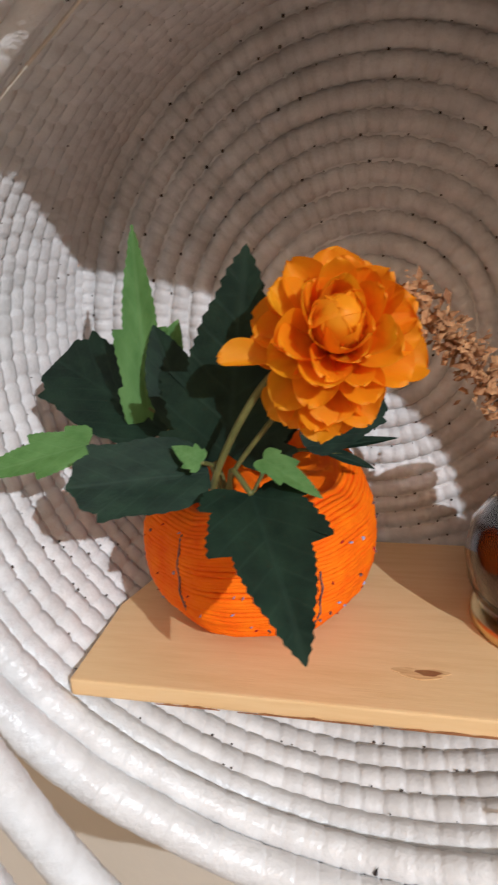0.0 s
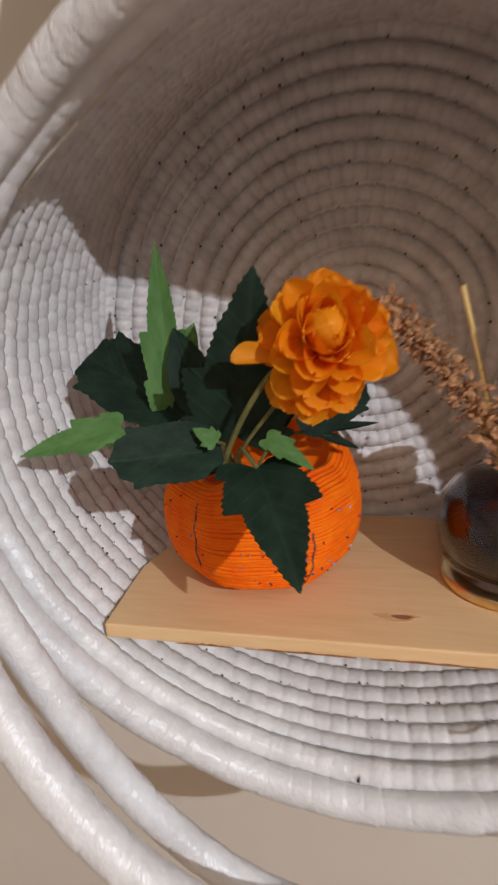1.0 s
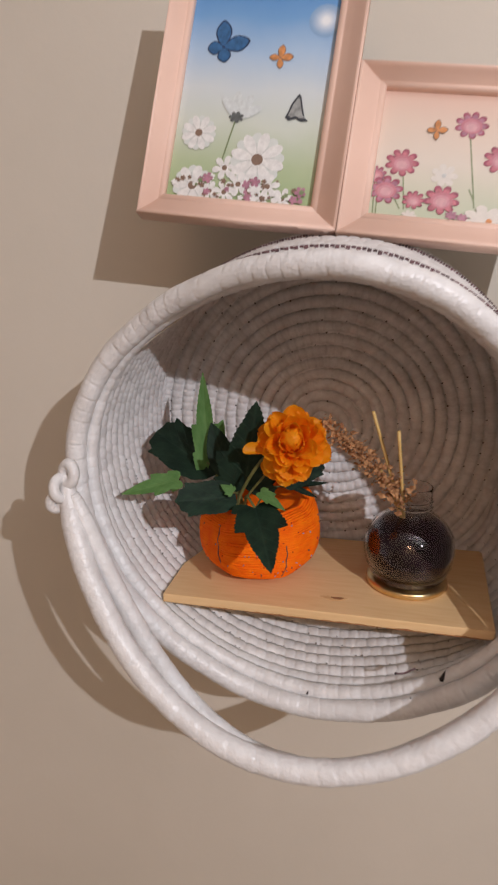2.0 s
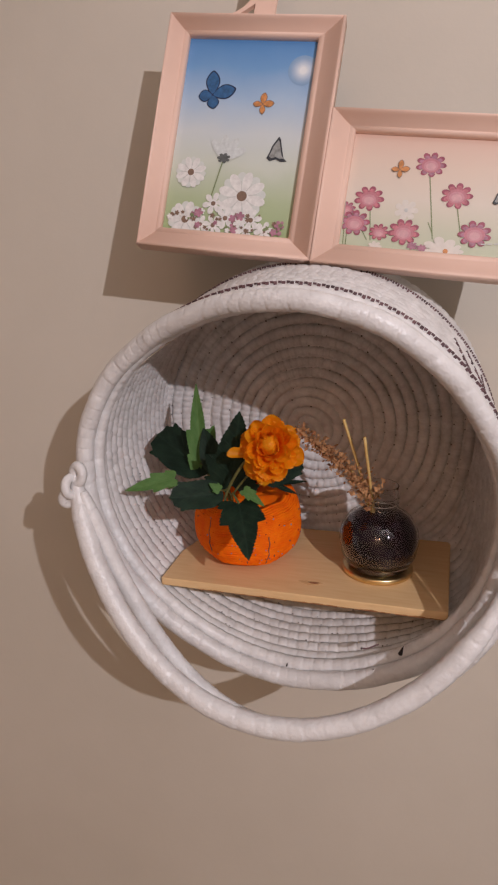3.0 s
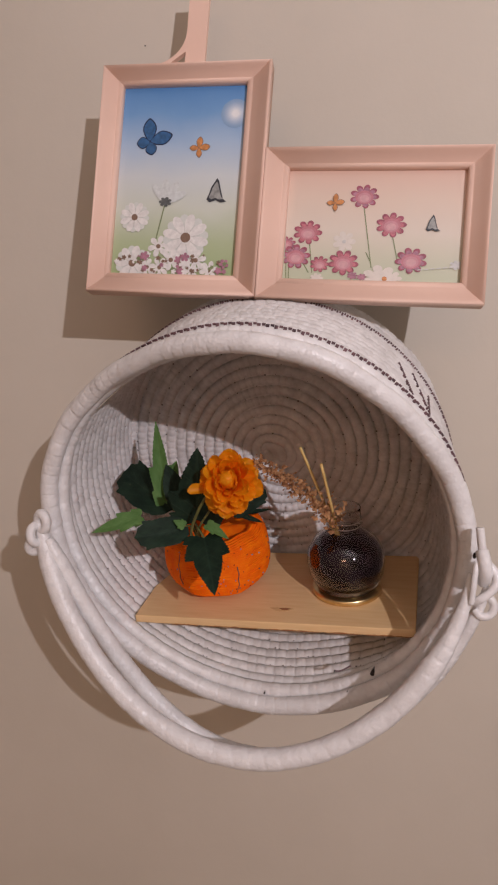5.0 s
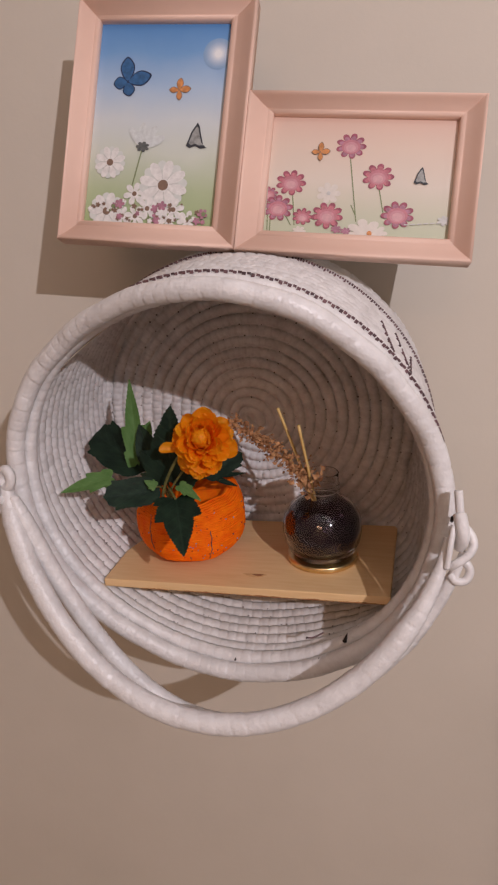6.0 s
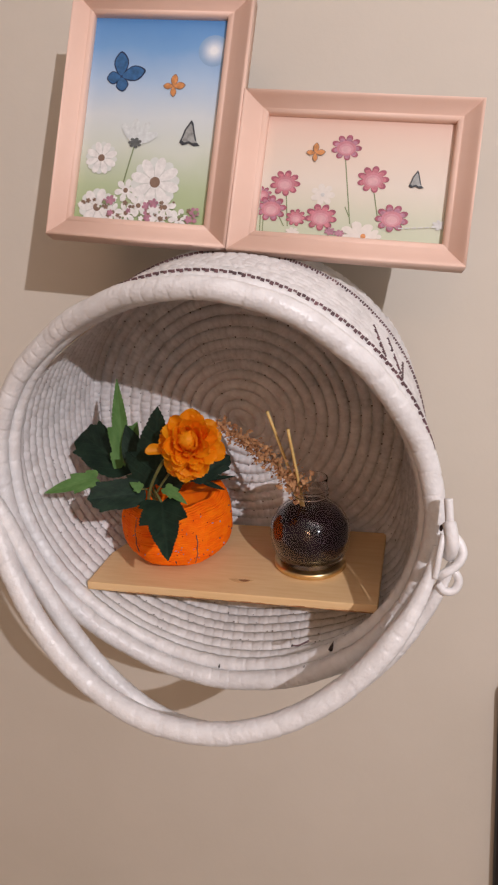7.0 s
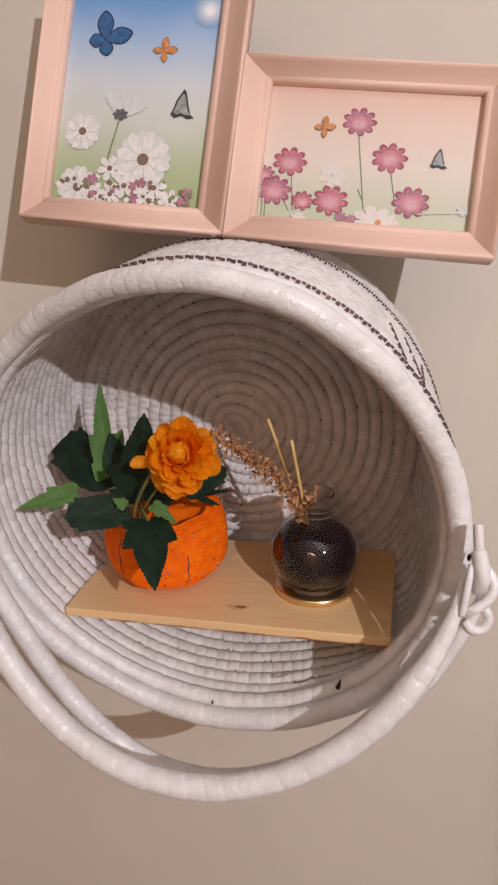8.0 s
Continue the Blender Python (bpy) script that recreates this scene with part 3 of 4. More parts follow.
OUTER = [petal_mesh("petal", PETAL, v, 0.22 + 0.10 * v) for v in range(4)]
INNER = [petal_mesh("petal", HEART, v + 9, 0.34 + 0.10 * v) for v in range(4)]
CLOSED = [petal_mesh("petal", HEART, v + 20, 0.62 + 0.08 * v) for v in range(2)]
face = Vector((0.10, -0.93, 0.36)).normalized()
fx = Vector((0, 0, 1)).cross(face).normalized()
HEAD = Matrix.Translation(FLOWER) @ Matrix((fx, face.cross(fx), face)).transposed().to_4x4()
head = part("flower_head", mesh_of("flower_head", *lathe([(0.0, -0.006), (0.005, -0.004), (0.0056, 0.003), (0.0062, 0.0085), (0.0056, 0.0125), (0.0036, 0.0152), (0.0, 0.0162)], 18), HEART), bouquet, "full orange blossom of many ruffled petals", HOME @ HEAD)
rnd = random.Random(11)
for ring, (count, size, tilt, r0, z0) in enumerate(((10, 0.0192, -10, 0.0040, -0.005), (10, 0.0186, 8, 0.0040, -0.003), (9, 0.0172, 24, 0.0040, -0.001), (8, 0.0158, 40, 0.0042, 0.000), (7, 0.0146, 56, 0.0048, 0.001), (6, 0.0136, 70, 0.0054, 0.001))):
    for k in range(count):
        a = 360 * (k + 0.5 * (ring % 2)) / count + rnd.uniform(-8, 8)
        s = size * rnd.uniform(0.88, 1.08)
        m = pose(0, 0, 0, 0, 0, a) @ pose(0, r0, z0, tilt + rnd.uniform(-9, 9), rnd.uniform(-12, 12), rnd.uniform(-8, 8)) @ Matrix.Diagonal((s * rnd.uniform(0.62, 0.80), s, s, 1))
        part("petal", rnd.choice(INNER if ring > 4 or (k + ring) % 4 == 0 else OUTER), head, "", m)
# closed heart: broad petals folded over the core
for k in range(5):
    m = pose(0, 0, 0, 0, 0, 72 * k + 20) @ pose(0, 0.0064, 0.003, 88 + 5 * (k % 2), 6 * (k % 3) - 6, 0) @ Matrix.Diagonal((0.0135, 0.0128, 0.0150, 1))
    part("petal", CLOSED[k % 2], head, "", m)
m = Matrix.Translation((-0.012, -0.006, -0.002)) @ pose(0, 0, 0, -5, 20, 100) @ Matrix.Diagonal((0.0085, 0.0175, 0.0165, 1))
part("petal", OUTER[1], head, "", m)
# loose lower petals hanging under the blossom
for k in range(7):
    m = Matrix.Translation((-0.003 + 0.0015 * (k % 3), -0.0055, -0.0085)) @ pose(0, 0, 0, 0, 0, 138 + 15 * k) @ pose(0, 0.003, 0, -30 + 14 * (k % 3), 8 * (k % 2), 0) @ Matrix.Diagonal((0.0115, 0.0165, 0.0165, 1))
    part("petal", (INNER if k % 3 == 0 else OUTER)[k % 4], head, "", m)

# ---- the diffuser jar ----
JARM = Matrix.Translation(on_board(0.1655, 0.0525)) @ BOARD.to_3x3().to_4x4() @ Matrix.Diagonal((1.06, 1.06, 0.95, 1))
jar = base("reed_diffuser_jar", JARM, "round glass jar of dark oil on a gold base", "jar")
outer = [(0.001, 0.006), (0.022, 0.006), (0.0245, 0.009), (0.0280, 0.018), (0.0295, 0.029), (0.0280, 0.040), (0.0225, 0.0495), (0.0165, 0.0545), (0.0134, 0.0575), (0.0126, 0.0610), (0.0125, 0.0750), (0.0126, 0.0762), (0.0122, 0.0768)]
inner = [(0.0119, 0.0764), (0.0118, 0.073), (0.0119, 0.0612), (0.0128, 0.0570), (0.0158, 0.0538), (0.0215, 0.0487), (0.0270, 0.0398), (0.0286, 0.029), (0.0271, 0.0185), (0.0235, 0.0115), (0.001, 0.0105)]
part("glass", mesh_of("glass", *lathe(outer + inner, 64), GLASS), jar, "clear round glass with a threaded neck")
oil = [(0.0, 0.0107), (0.0234, 0.0116), (0.0270, 0.0186), (0.0283, 0.029), (0.0267, 0.0397), (0.0213, 0.0484), (0.0172, 0.0518), (0.0, 0.0518)]
part("oil", mesh_of("oil", *lathe(oil, 48), LIQUID), jar, "dark plum-coloured fragrance oil")
part("gold_base", mesh_of("gold_base", *lathe([(0.0195, 0.0059), (0.0195, 0.0002), (0.0255, 0.0002), (0.0264, 0.0010), (0.0264, 0.0044), (0.0256, 0.0052), (0.0195, 0.0059)], 64), GOLD), jar, "shiny gold metal base ring")
for h in (0.0620, 0.0665):
    ringpts = [(0.0127 * math.cos(a), 0.0127 * math.sin(a), h) for a in (2 * math.pi * k / 48 for k in range(48))]
    part("neck_thread", mesh_of("neck_thread", *tube(ringpts, 0.0008, 8, True), THREAD), jar)

FOOT = JARM @ Vector((-0.004, 0.0, 0.047))
for tip in ((0.0414, -0.0991, 1.5267), (0.0579, -0.1111, 1.5175), (0.0500, -0.092, 1.4900)):
    rail = [Vector(FOOT).lerp(Vector(tip), k / 6) for k in range(7)]
    stick = tagged(new("reed_stick", mesh_of("reed_stick", *tube(rail, 0.00115, 7), STRAW)), "thin straw-coloured reed stick in the diffuser jar", "reed stick", "reeds in the jar")

sprig = base("dried_flower_sprig", Matrix.Translation(FOOT), "dried brown flower sprig leaning out of the jar", "dried flower")
rail = curve_through([(0, 0, 0), (-0.006, -0.008, 0.020), Vector((0.036, -0.104, 1.499)) - FOOT, Vector((0.0105, -0.124, 1.520)) - FOOT], 10)
part("stem", mesh_of("stem", *tube(rail, 0.0009, 6), DRIED), sprig)
rnd = random.Random(8)
verts, faces = [], []
for k in range(620):
    t = 0.34 + 0.66 * rnd.random()
    c = rail[min(len(rail) - 1, int(t * (len(rail) - 1)))] + Vector((rnd.gauss(0, 0.0042), rnd.gauss(0, 0.0038), rnd.gauss(0, 0.0042))) * (1.35 - 0.8 * t)
    q, s = len(verts), rnd.choice((0.0009, 0.0014, 0.0021, 0.0028)) * rnd.uniform(0.8, 1.2) * (1.15 - 0.4 * t)
    axis = Vector((rnd.gauss(0, 1), rnd.gauss(0, 1), rnd.gauss(0, 1))).normalized()
    u = axis.orthogonal().normalized()
    w = axis.cross(u)
    verts += [c + axis * s * 1.3, c + u * s * 0.75, c + w * s * 0.3, c - u * s * 0.75, c - w * s * 0.3, c - axis * s * 0.8]
    faces += [(q, q + 1, q + 2), (q, q + 2, q + 3), (q, q + 3, q + 4), (q, q + 4, q + 1), (q + 5, q + 2, q + 1), (q + 5, q + 3, q + 2), (q + 5, q + 4, q + 3), (q + 5, q + 1, q + 4)]
tagged(part("dried_floret", mesh_of("dried_floret", verts, faces, DRIED, False), sprig, "crumbly dried brown florets"), kind="stuff")

# ---- the picture frames standing on the basket ----
EX, EZ = Vector((0.99958, -0.00746, -0.02784)).normalized(), Vector((0.0288, 0.222, 0.9746))
EZ = (EZ - EX * EX.dot(EZ)).normalized()
FRONT = Matrix((EX, EZ, EX.cross(EZ))).transposed().to_4x4()   # x right, y up, z to the viewer


def moulding(name, length, border, depth, mat, near, far):
    """One rail along +x with mitred ends; its outer edge at y = 0, the opening at y = border; near, far: the widths of the rails that it meets."""
    section = [(0.0, -depth), (0.0, 0.0016), (0.0004, 0.0022), (0.0014, 0.0025), (0.0022, 0.0022), (border * 0.26, 0.0010), (border * 0.42, -0.0004), (border * 0.58, -0.0014), (border * 0.72, -0.0020), (border * 0.76, -0.0024), (border * 0.79, -0.0018), (border * 0.94, -0.0018), (border, -0.0026), (border, -depth)]
    n, verts, faces = len(section), [], []
    for y, z in section:
        verts.append((y * near / border, y, z))
    for y, z in section:
        verts.append((length - y * far / border, y, z))
    for i in range(n):
        j = (i + 1) % n
        faces.append((i, j, n + j, n + i))
    faces += [tuple(reversed(range(n))), tuple(range(n, 2 * n))]
    return mesh_of(name, verts, faces, mat, True)


def picture_frame(label, corner, width, height, borders, depth):
    """borders: the widths of the rails below, to the right, above and to the left."""
    f = base("picture_frame", Matrix.Translation(corner) @ FRONT, label, "picture frame", "pink picture frames on the basket")
    places = (pose(0, 0, 0), pose(width, 0, 0, 0, 0, 90), pose(width, height, 0, 0, 0, 180), pose(0, height, 0, 0, 0, 270))
    for k, m in enumerate(places):
        part("frame_rail", moulding("frame_rail", height if k % 2 else width, borders[k], depth, PINK, borders[k - 1], borders[(k + 1) % 4]), f, "", m)
    part("backing", bm_mesh("backing", box(0.004, width - 0.004, 0.004, height - 0.004, -depth - 0.002, -0.0082), CARD), f, "grey card backing")
    return f


def print_material(name, stops, along):
    m, n, l, b = material(name, (0.8, 0.8, 0.8), 0.35)
    co, sep = n.new("ShaderNodeTexCoord"), n.new("ShaderNodeSeparateXYZ")
    l.new(co.outputs["Generated"], sep.inputs[0])
    add = n.new("ShaderNodeMath")
    add.operation = "MULTIPLY_ADD"
    add.inputs[1].default_value = 0.10
    l.new(noisy(n, l, 30, 3, 0.5), add.inputs[0])
    l.new(sep.outputs[along], add.inputs[2])
    shift = n.new("ShaderNodeMath")
    shift.operation = "SUBTRACT"
    shift.inputs[1].default_value = 0.05
    l.new(add.outputs[0], shift.inputs[0])
    l.new(ramp(n, l, shift.outputs[0], stops), b.inputs["Base Color"])
    return m


SKY = print_material("printed_sky", [(0.0, (0.34, 0.44, 0.22)), (0.18, (0.43, 0.51, 0.32)), (0.36, (0.60, 0.64, 0.56)), (0.52, (0.60, 0.65, 0.67)), (0.70, (0.38, 0.52, 0.70)), (0.86, (0.16, 0.34, 0.62)), (1.0, (0.09, 0.26, 0.56))], 1)
ROSE = print_material("printed_blush", [(0.0, (0.50, 0.55, 0.40)), (0.20, (0.58, 0.58, 0.45)), (0.45, (0.71, 0.63, 0.54)), (0.75, (0.73, 0.58, 0.48)), (1.0, (0.72, 0.50, 0.41))], 1)


def ink(name, colour, spread=0.12):
    return mottled(name, tuple(c * (1 - spread) for c in colour), tuple(min(1, c * (1 + spread)) for c in colour), 300, 0.4, 0, 0.0)


WHITE_INK, GREY_INK, LILAC_INK = ink("white_ink", (0.74, 0.73, 0.71)), ink("grey_ink", (0.57, 0.57, 0.55)), ink("lilac_ink", (0.40, 0.185, 0.25), 0.25)
ROSE_INK, DEEP_INK, BROWN_INK = ink("rose_ink", (0.50, 0.165, 0.20), 0.25), ink("deep_rose_ink", (0.34, 0.085, 0.13), 0.25), ink("brown_ink", (0.22, 0.14, 0.10))
GREEN_INK, DARK_INK, BLUE_INK = ink("green_ink", (0.20, 0.25, 0.12)), ink("dark_ink", (0.035, 0.04, 0.05)), ink("blue_ink", (0.03, 0.115, 0.27), 0.3)
NAVY_INK, BUD_INK = ink("navy_ink", (0.012, 0.022, 0.07), 0.3), ink("bud_ink", (0.10, 0.11, 0.11), 0.3)
RUST_INK, MIST_INK = ink("rust_ink", (0.58, 0.24, 0.08), 0.3), ink("mist_ink", (0.61, 0.65, 0.65))

BLUSH_INKS = [ink("blush_ink", (0.52 + 0.055 * k, 0.20 + 0.075 * k, 0.24 + 0.07 * k), 0.10) for k in range(3)]
PALE_INK = ink("pale_ink", (0.70, 0.65, 0.59), 0.05)
SHADE_INK, FADED_INK = ink("shade_ink", (0.30, 0.31, 0.30), 0.35), ink("faded_white_ink", (0.64, 0.67, 0.64), 0.04)


def disc(x, y, rx, ry=None, turn=0.0, n=16):
    ry = ry or rx
    c, s = math.cos(radians(turn)), math.sin(radians(turn))
    return [(x + rx * math.cos(a) * c - ry * math.sin(a) * s, y + rx * math.cos(a) * s + ry * math.sin(a) * c) for a in (2 * math.pi * k / n for k in range(n))]


def bloom(x, y, r, petals, squash=1.0, turn=0.0, fat=0.55, notch=0.0):
    """Outline of a printed flower with rounded petals."""
    out = []
    for k in range(petals * 8):
        a = 2 * math.pi * k / (petals * 8)
        w = abs(math.cos(petals * a / 2))
        rr = r * (fat + (1 - fat) * w ** 0.6 - notch * (w > 0.97))
        out.append((x + rr * math.cos(a + turn), y + rr * math.sin(a + turn) * squash))
    return out


class Printing:
    """Flat inked shapes laid on one print, each a hair above the last."""

    def __init__(self, owner, w, h):
        self.owner, self.w, self.h, self.level = owner, w, h, 0.00012

    def lay(self, name, outline, mat, label=""):
        self.level += 0.000012
        pts = [(min(max(x, 0.0006), self.w - 0.0006), min(max(y, 0.0006), self.h - 0.0006)) for x, y in outline]
        part(name, mesh_of(name, *slab(pts, 0.00004, self.level), mat, False), self.owner, label)

    def line(self, x0, y0, x1, y1, w, mat):
        d = Vector((x1 - x0, y1 - y0)).normalized()
        nx, ny = -d.y * w / 2, d.x * w / 2
        self.lay("printed_stem", [(x0 - nx, y0 - ny), (x0 + nx, y0 + ny), (x1 + nx, y1 + ny), (x1 - nx, y1 - ny)][::-1], mat)

    def wings(self, x, y, s, turn, mat, edge, small=0.55):
        """A plain four-lobed shape with a darker margin."""
        for grow, m in ((1.0, edge), (0.86, mat)):
            for off, far, fat in ((39, 1.04, 0.40), (-39, 1.04, 0.40), (132, small, 0.34), (-132, small, 0.34)):
                c, d = math.cos(radians(turn + off)), math.sin(radians(turn + off))
                half = 0.5 * s * far
                lobe = []
                for k in range(20):
                    a = 2 * math.pi * k / 20
                    u, v = half * (0.96 + grow * math.cos(a)), fat * s * grow * math.sin(a) * (0.45 + 0.62 * (1 + math.cos(a)) / 2) * (1 - 0.55 * max(0.0, math.cos(a)) ** 1.5)
                    lobe.append((x + u * c - v * d, y + u * d + v * c))
                self.lay("printed_shape", lobe, m, "plain four-lobed printed shape")

    def fan(self, x, y, s, mat, edge):
        """A plain triangular shape with a darker margin."""
        for grow, m in ((1.0, edge), (0.74, mat)):
            outline = [(0.06, 1.0), (0.22, 0.78), (0.40, 0.10), (0.60, -0.55), (0.86, -0.78), (0.40, -0.84), (0.05, -0.66), (-0.40, -0.82), (-0.66, -0.62), (-0.48, -0.15), (-0.36, 0.30), (-0.12, 0.70)]
            self.lay("printed_shape", [(x + s * u * grow, y + s * v * grow) for u, v in outline[::-1]], m, "plain three-sided printed shape")


# portrait frame
PW, PHT, BORDER, SLIM, MEET, DEPTH = 0.0985, 0.147, 0.0158, 0.0138, 0.01835, 0.0105
corner = Vector((-0.1126, -0.0808, 1.6546)) - EX * BORDER - EZ * BORDER + FRONT.to_3x3() @ Vector((0, 0, 0.006))
frame_a = picture_frame("pink plastic portrait frame with a daisy meadow print", corner, PW + BORDER + MEET, PHT + BORDER + SLIM, (BORDER, MEET, SLIM, BORDER), DEPTH)
sheet = part("print", bm_mesh("print", box(0, PW, 0, PHT, -0.001, 0), SKY), frame_a, "printed meadow of white daisies under a blue sky", pose(BORDER, BORDER, -0.0070))
pr = Printing(sheet, PW, PHT)
U = PW
for k in range(12):
    glow = tuple(a + (b - a) * (k / 11.0) ** 1.6 for a, b in zip((0.235, 0.375, 0.575), (0.80, 0.82, 0.84)))
    pr.lay("printed_sun", disc(0.915 * U, 0.1255, 0.0112 - 0.00078 * k, None, 0, 28), ink("sun_ink", glow, 0.02), "pale printed sun")
pr.wings(0.240 * U, 0.1045, 0.0184, 56, BLUE_INK, NAVY_INK, 0.60)
pr.wings(0.645 * U, 0.0991, 0.0088, 47, RUST_INK, BROWN_INK, 0.88)
pr.fan(0.805 * U, 0.0655, 0.0102, SHADE_INK, DARK_INK)
for turn in (60, 95, 130, 25):
    c, s = math.cos(radians(turn)), math.sin(radians(turn))
    pr.lay("printed_petal", disc(0.41 * U + 0.009 * c, 0.0575 + 0.009 * s, 0.0085, 0.0034, turn), MIST_INK)
pr.line(0.406 * U, 0.0565, 0.335 * U, 0.0190, 0.0009, GREEN_INK)
pr.lay("printed_bud", bloom(0.406 * U, 0.0572, 0.0052, 7, 0.75, 0.4, 0.62), BUD_INK)
for x, y, r, p in ((0.1625, 0.0450, 0.0122, 8), (0.378, 0.0225, 0.0085, 6), (0.5925, 0.0295, 0.0186, 8), (0.173, 0.0090, 0.0140, 7), (0.489, 0.0120, 0.0085, 6), (0.40, 0.0060, 0.0080, 7), (0.30, 0.0060, 0.0070, 6), (0.69, 0.0120, 0.0085, 6), (0.80, 0.0045, 0.0075, 6), (0.66, 0.0040, 0.0065, 6)):
    if r > 0.009:
        pr.lay("printed_flower", bloom(x * U, y, r * 0.98, p, 1, 0.3 * r * 100 + 0.35, 0.50), FADED_INK, "white printed daisy")
    pr.lay("printed_flower", bloom(x * U, y, r, p, 1, 0.3 * r * 100, 0.30), WHITE_INK, "white printed daisy")
    for k in range(p if r > 0.009 else 0):
        a = 0.3 * r * 100 + 2 * math.pi * (k + 0.5) / p
        pr.line(x * U + 0.25 * r * math.cos(a), y + 0.25 * r * math.sin(a), x * U + 0.62 * r * math.cos(a), y + 0.62 * r * math.sin(a), 0.0006, GREY_INK)
    pr.lay("printed_flower_heart", disc(x * U, y, r * 0.21), BROWN_INK)
rnd = random.Random(3)
for k in range(52):
    x, y = rnd.uniform(0.02, 0.95), rnd.uniform(0.002, 0.016)
    m = rnd.choice((LILAC_INK, LILAC_INK, BROWN_INK, BROWN_INK, WHITE_INK, WHITE_INK, GREEN_INK))
    pr.lay("printed_floret", bloom(x * U, y, rnd.uniform(0.0018, 0.0042) * (0.5 if m in (BROWN_INK, GREEN_INK) else 1), 5, 1, rnd.random(), 0.5), m)

# landscape frame
LW, LH = 0.1269, 0.0821
BORDER2 = 0.0160
corner2 = Vector((0.0228, -0.0820, 1.6499)) - EX * MEET - EZ * BORDER2 + FRONT.to_3x3() @ Vector((0, 0, 0.006))
frame_b = picture_frame("pink plastic landscape frame with a pink flower print", corner2, LW + BORDER2 + MEET, LH + BORDER2 + SLIM, (BORDER2, BORDER2, SLIM, MEET), DEPTH)
sheet = part("print", bm_mesh("print", box(0, LW, 0, LH, -0.001, 0), ROSE), frame_b, "printed pink flowers on a blush background", pose(MEET, BORDER2, -0.0070))
pr = Printing(sheet, LW, LH)
U = LW
for x, y, x1, y1 in ((0.441, 0.056, 0.507, 0.0105), (0.61, 0.036, 0.650, 0.0160), (0.14, 0.032, 0.170, 0.0060), (0.10, 0.016, 0.150, 0.0060), (0.47, 0.022, 0.500, 0.0150), (0.03, 0.018, 0.035, 0.0015), (0.01, 0.022, 0.020, 0.0015)):
    pr.line(x * U, y, x1 * U, y1, 0.0007, GREEN_INK)
pr.lay("printed_flower", bloom(0.343 * U, 0.0295, 0.0085, 7, 0.9), PALE_INK, "white printed daisy")
pr.lay("printed_flower_heart", disc(0.343 * U, 0.0295, 0.0014), GREY_INK)
for x, y, r, m in ((0.4405, 0.0628, 0.0106, LILAC_INK), (0.130, 0.0359, 0.0108, ROSE_INK), (0.6025, 0.0420, 0.0110, ROSE_INK), (0.012, 0.0270, 0.0068, LILAC_INK), (0.070, 0.0177, 0.0110, LILAC_INK), (0.212, 0.0124, 0.0072, ROSE_INK), (0.3475, 0.0138, 0.0112, ROSE_INK), (0.7257, 0.0162, 0.0114, LILAC_INK)):
    pr.lay("printed_flower", bloom(x * U, y, r, 9, 0.84, 0.2 + 9 * x, 0.58), DEEP_INK, "rose-coloured printed flower")
    pr.lay("printed_flower", bloom(x * U, y - 0.0004, r * 0.83, 9, 0.84, 0.2 + 9 * x, 0.58), m)
    for k in range(3):
        pr.lay("printed_flower_heart", disc(x * U, y - 0.0006 - 0.0004 * k, r * (0.62 - 0.15 * k), r * (0.48 - 0.12 * k), 0, 20), BLUSH_INKS[k])
for x, y, r, m in ((0.56, 0.0035, 0.0130, PALE_INK), (0.62, 0.0030, 0.0080, PALE_INK), (0.405, 0.0044, 0.0040, LILAC_INK), (0.456, 0.0035, 0.0036, LILAC_INK), (0.975, 0.0135, 0.0050, GREY_INK), (0.20, 0.0020, 0.0050, PALE_INK)):
    pr.lay("printed_flower", bloom(x * U, y, r, 7, 0.7), m)
pr.lay("printed_flower_heart", disc(0.585 * U, 0.0025, 0.0018), RUST_INK)
pr.wings(0.2755 * U, 0.0578, 0.0070, 47, RUST_INK, BROWN_INK, 0.90)
pr.fan(0.828 * U, 0.0430, 0.0066, SHADE_INK, DARK_INK)
for k in range(6):
    pr.line((0.765 + 0.034 * k) * U, 0.0095 + 0.0004 * k, (0.79 + 0.034 * k) * U, 0.0097 + 0.0005 * k, 0.0008, GREY_INK)

# pink scrolled hanger above the portrait frame
band = [(radians(9 * k)) for k in range(11)]
outer_edge = [(0.071 - 0.029 * (1 - math.cos(a)), 0.0275 - 0.0265 * math.sin(a)) for a in band]
inner_edge = [(0.071 - 0.0150 * k / 10, 0.0110 * (1 - k / 10)) for k in range(11)]
verts, faces = [], []
for shape in ([(0.071, 0.0), (0.087, 0.0), (0.087, 0.072), (0.071, 0.072)], inner_edge + outer_edge[::-1], [(0.0440, -0.008), (0.087, -0.008), (0.087, -0.0001), (0.0440, -0.0001)]):
    v, f = slab(shape, 0.004, -0.012)
    faces += [tuple(len(verts) + i for i in g) for g in f]
    verts += v
part("hanger", mesh_of("hanger", verts, faces, PINK, False), frame_a, "scrolled pink plastic hanger", pose(-0.0103, PHT + BORDER + SLIM + 0.0068, -0.004))

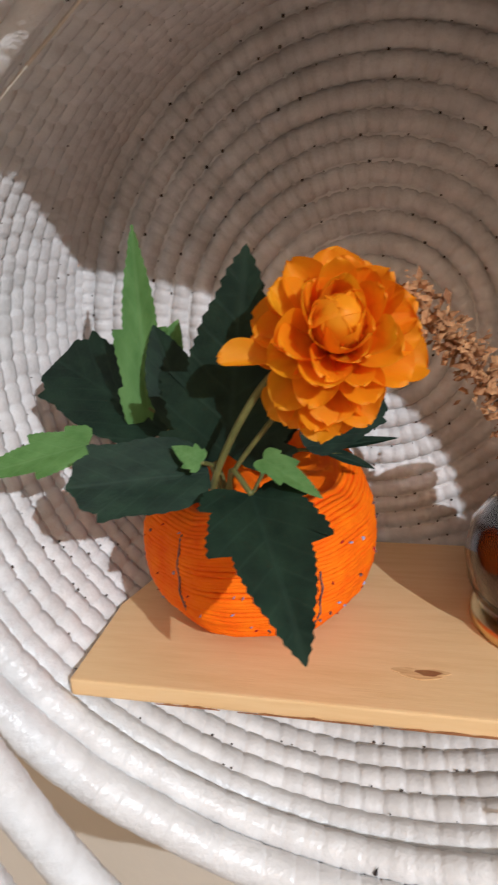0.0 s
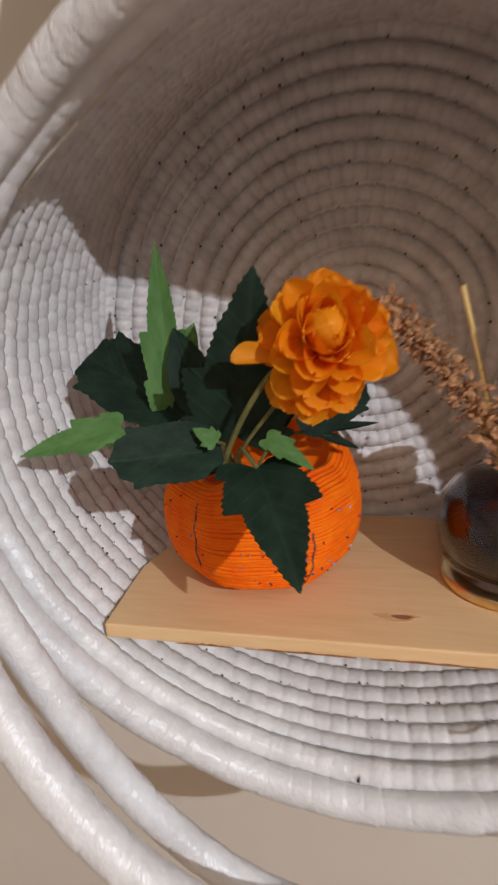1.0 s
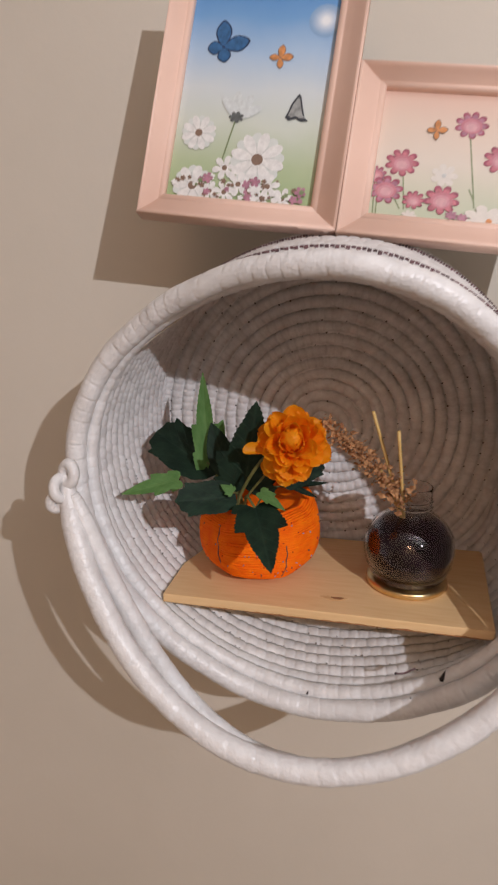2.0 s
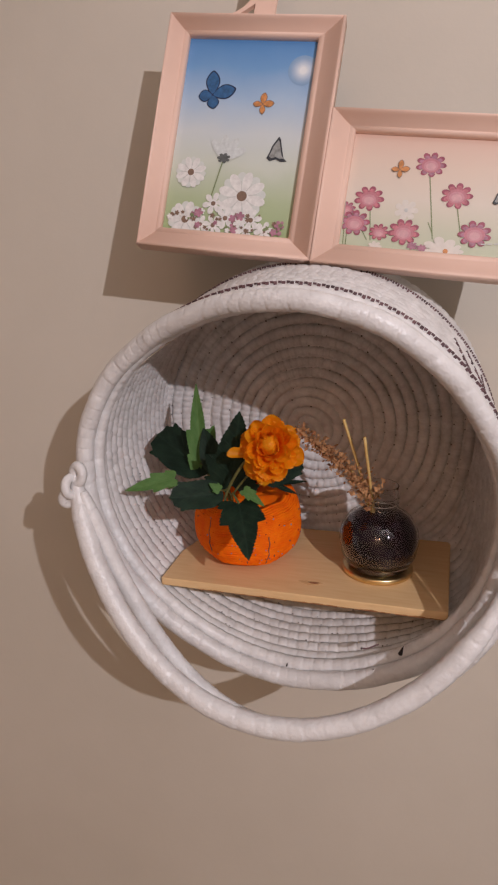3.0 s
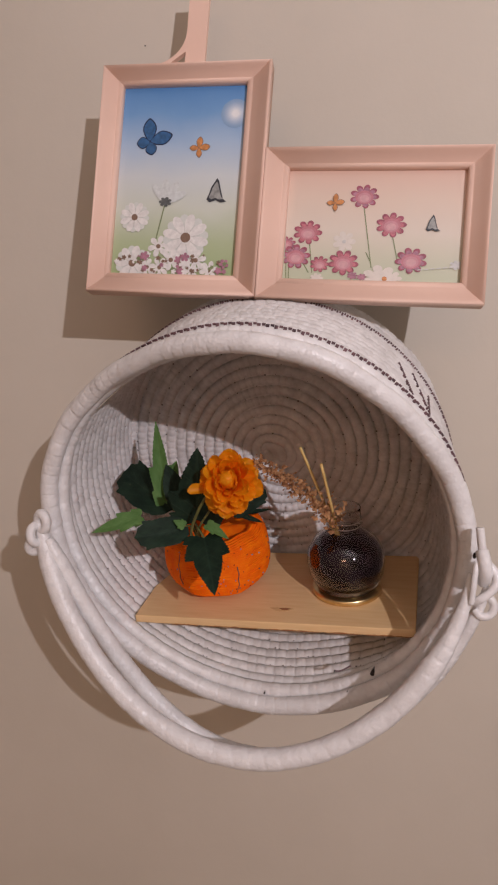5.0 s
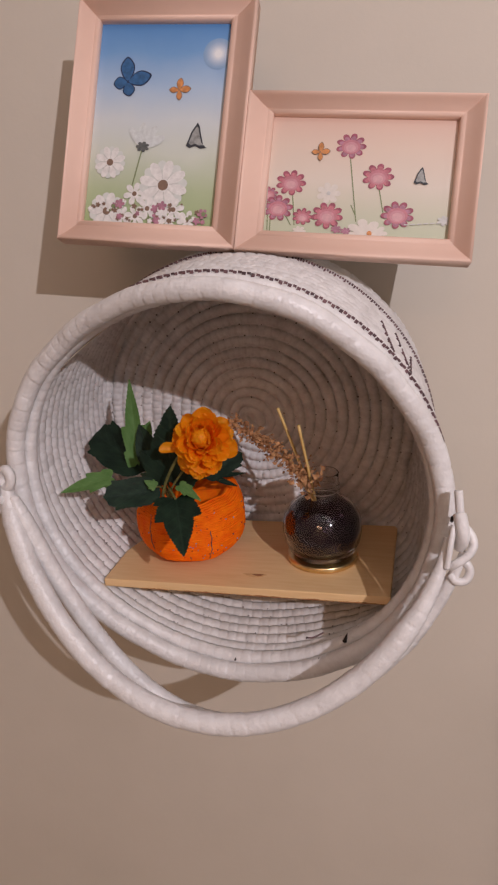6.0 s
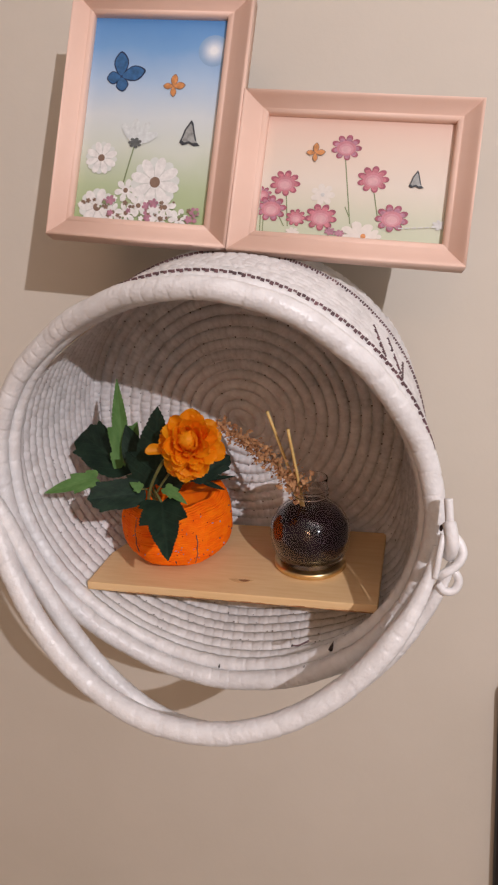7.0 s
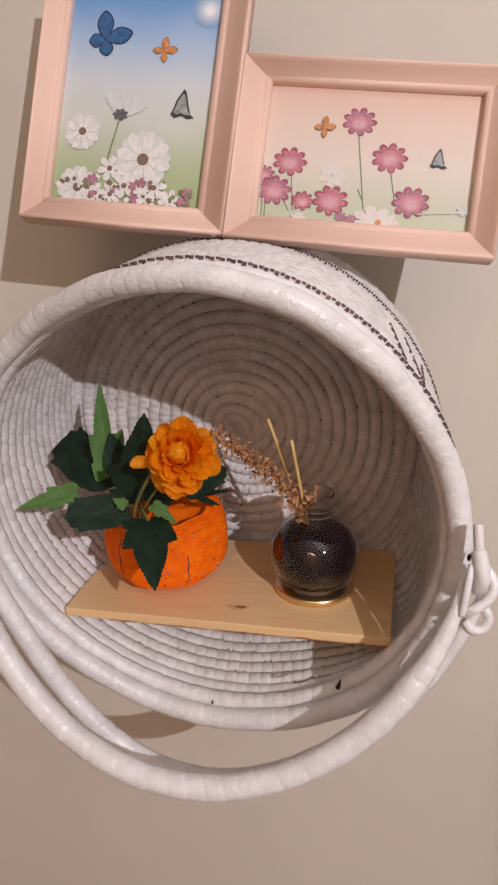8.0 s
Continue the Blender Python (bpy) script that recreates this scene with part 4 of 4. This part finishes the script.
# dark flakes painted as shade in gaps between stitches, scattered over the inside
verts, faces = [], []
rnd = random.Random(17)
grooves = [(p, o) for p, o in zip(pts[60::8], pts[59::8])]
for k in range(len(grooves) + 420):
    q = len(verts)
    if k < len(grooves):
        p, o = Vector(grooves[k][0]), Vector(grooves[k][1])
        if p.length < 0.012 or p.length > WIDE - 0.004 or rnd.random() < 0.42:
            continue
        out = Vector((p.x, p.y, 0)).normalized()
        c, nrm = p + out * (PITCH * 0.5 + rnd.uniform(-0.0006, 0.0006)) + Vector((0, 0, 0.0027)), Vector((0, 0, 1))
    else:
        a = rnd.uniform(0, 2 * math.pi)
        s = 0.936 * (rnd.randint(0, RINGS - 3) + 1.1) / (RINGS - 0.4)
        c, nrm = side(a, s, -0.0042), Vector((-math.cos(a), -math.sin(a), 0))
    u = nrm.orthogonal().normalized()
    w, z = nrm.cross(u), rnd.uniform(0.0003, 0.0009)
    verts += [c + nrm * z, c + u * z, c + w * z, c - u * z, c - w * z]
    faces += [(q, q + 1, q + 2), (q, q + 2, q + 3), (q, q + 3, q + 4), (q, q + 4, q + 1)]
tagged(part("stitch_gap", mesh_of("stitch_gap", verts, faces, GAP, False), basket, "small dark flakes painted as shade in gaps between stitches"), kind="stuff")
# a dark bead on the plaster paints the hole's inner shade
hole = tagged(new("nail_hole", mesh_of("nail_hole", *lathe([(0.0, 0.0), (0.0007, 0.0002), (0.0, 0.0004)], 8), GAP)), "small nail hole in the plaster wall, its shade a dark bead", "nail hole")
hole.matrix_basis = Matrix.Translation((-0.1157, WALL_Y, 1.857)) @ pose(0, 0, 0, 90, 0, 0)

strand = [side(radians(152 - k * 1.7), 0.93 - 0.003 * k, -0.0075 - 0.0022 * math.sin(k / 20 * math.pi)) for k in range(21)]
part("loose_straw", mesh_of("loose_straw", *tube(strand, 0.00045, 6), RAFFIA), basket, "loose pale strand of raffia along the rim")

# dark marks on the basket's inner lip
for place, size in (((0.1016, -0.1412, 1.3735), 0.0038), ((0.0743, -0.1362, 1.3673), 0.0013), ((0.0210, -0.1248, 1.3349), 0.0016), ((0.0841, -0.1453, 1.3580), 0.0010), ((0.1119, -0.0973, 1.3748), 0.0010)):
    spike = [(0.0, -size), (size * 0.42, -size * 0.7), (size * 0.30, 0.0), (size * 0.12, size * 0.8), (0.0, size * 1.3)]
    part("speck", mesh_of("speck", *lathe(spike, 7), BLACK, False), basket, "small black mark", UNDO @ Matrix.Translation(place) @ pose(0, 0, 0, 0, 12, 0))
twig = [UNDO @ p for p in curve_through([(0.0740, -0.135, 1.3665), (0.0790, -0.136, 1.3680), (0.0860, -0.135, 1.3722)], 5)]
part("twig", mesh_of("twig", *tube(twig, 0.0006, 6), STITCH), basket, "short dark twig caught in the coils")
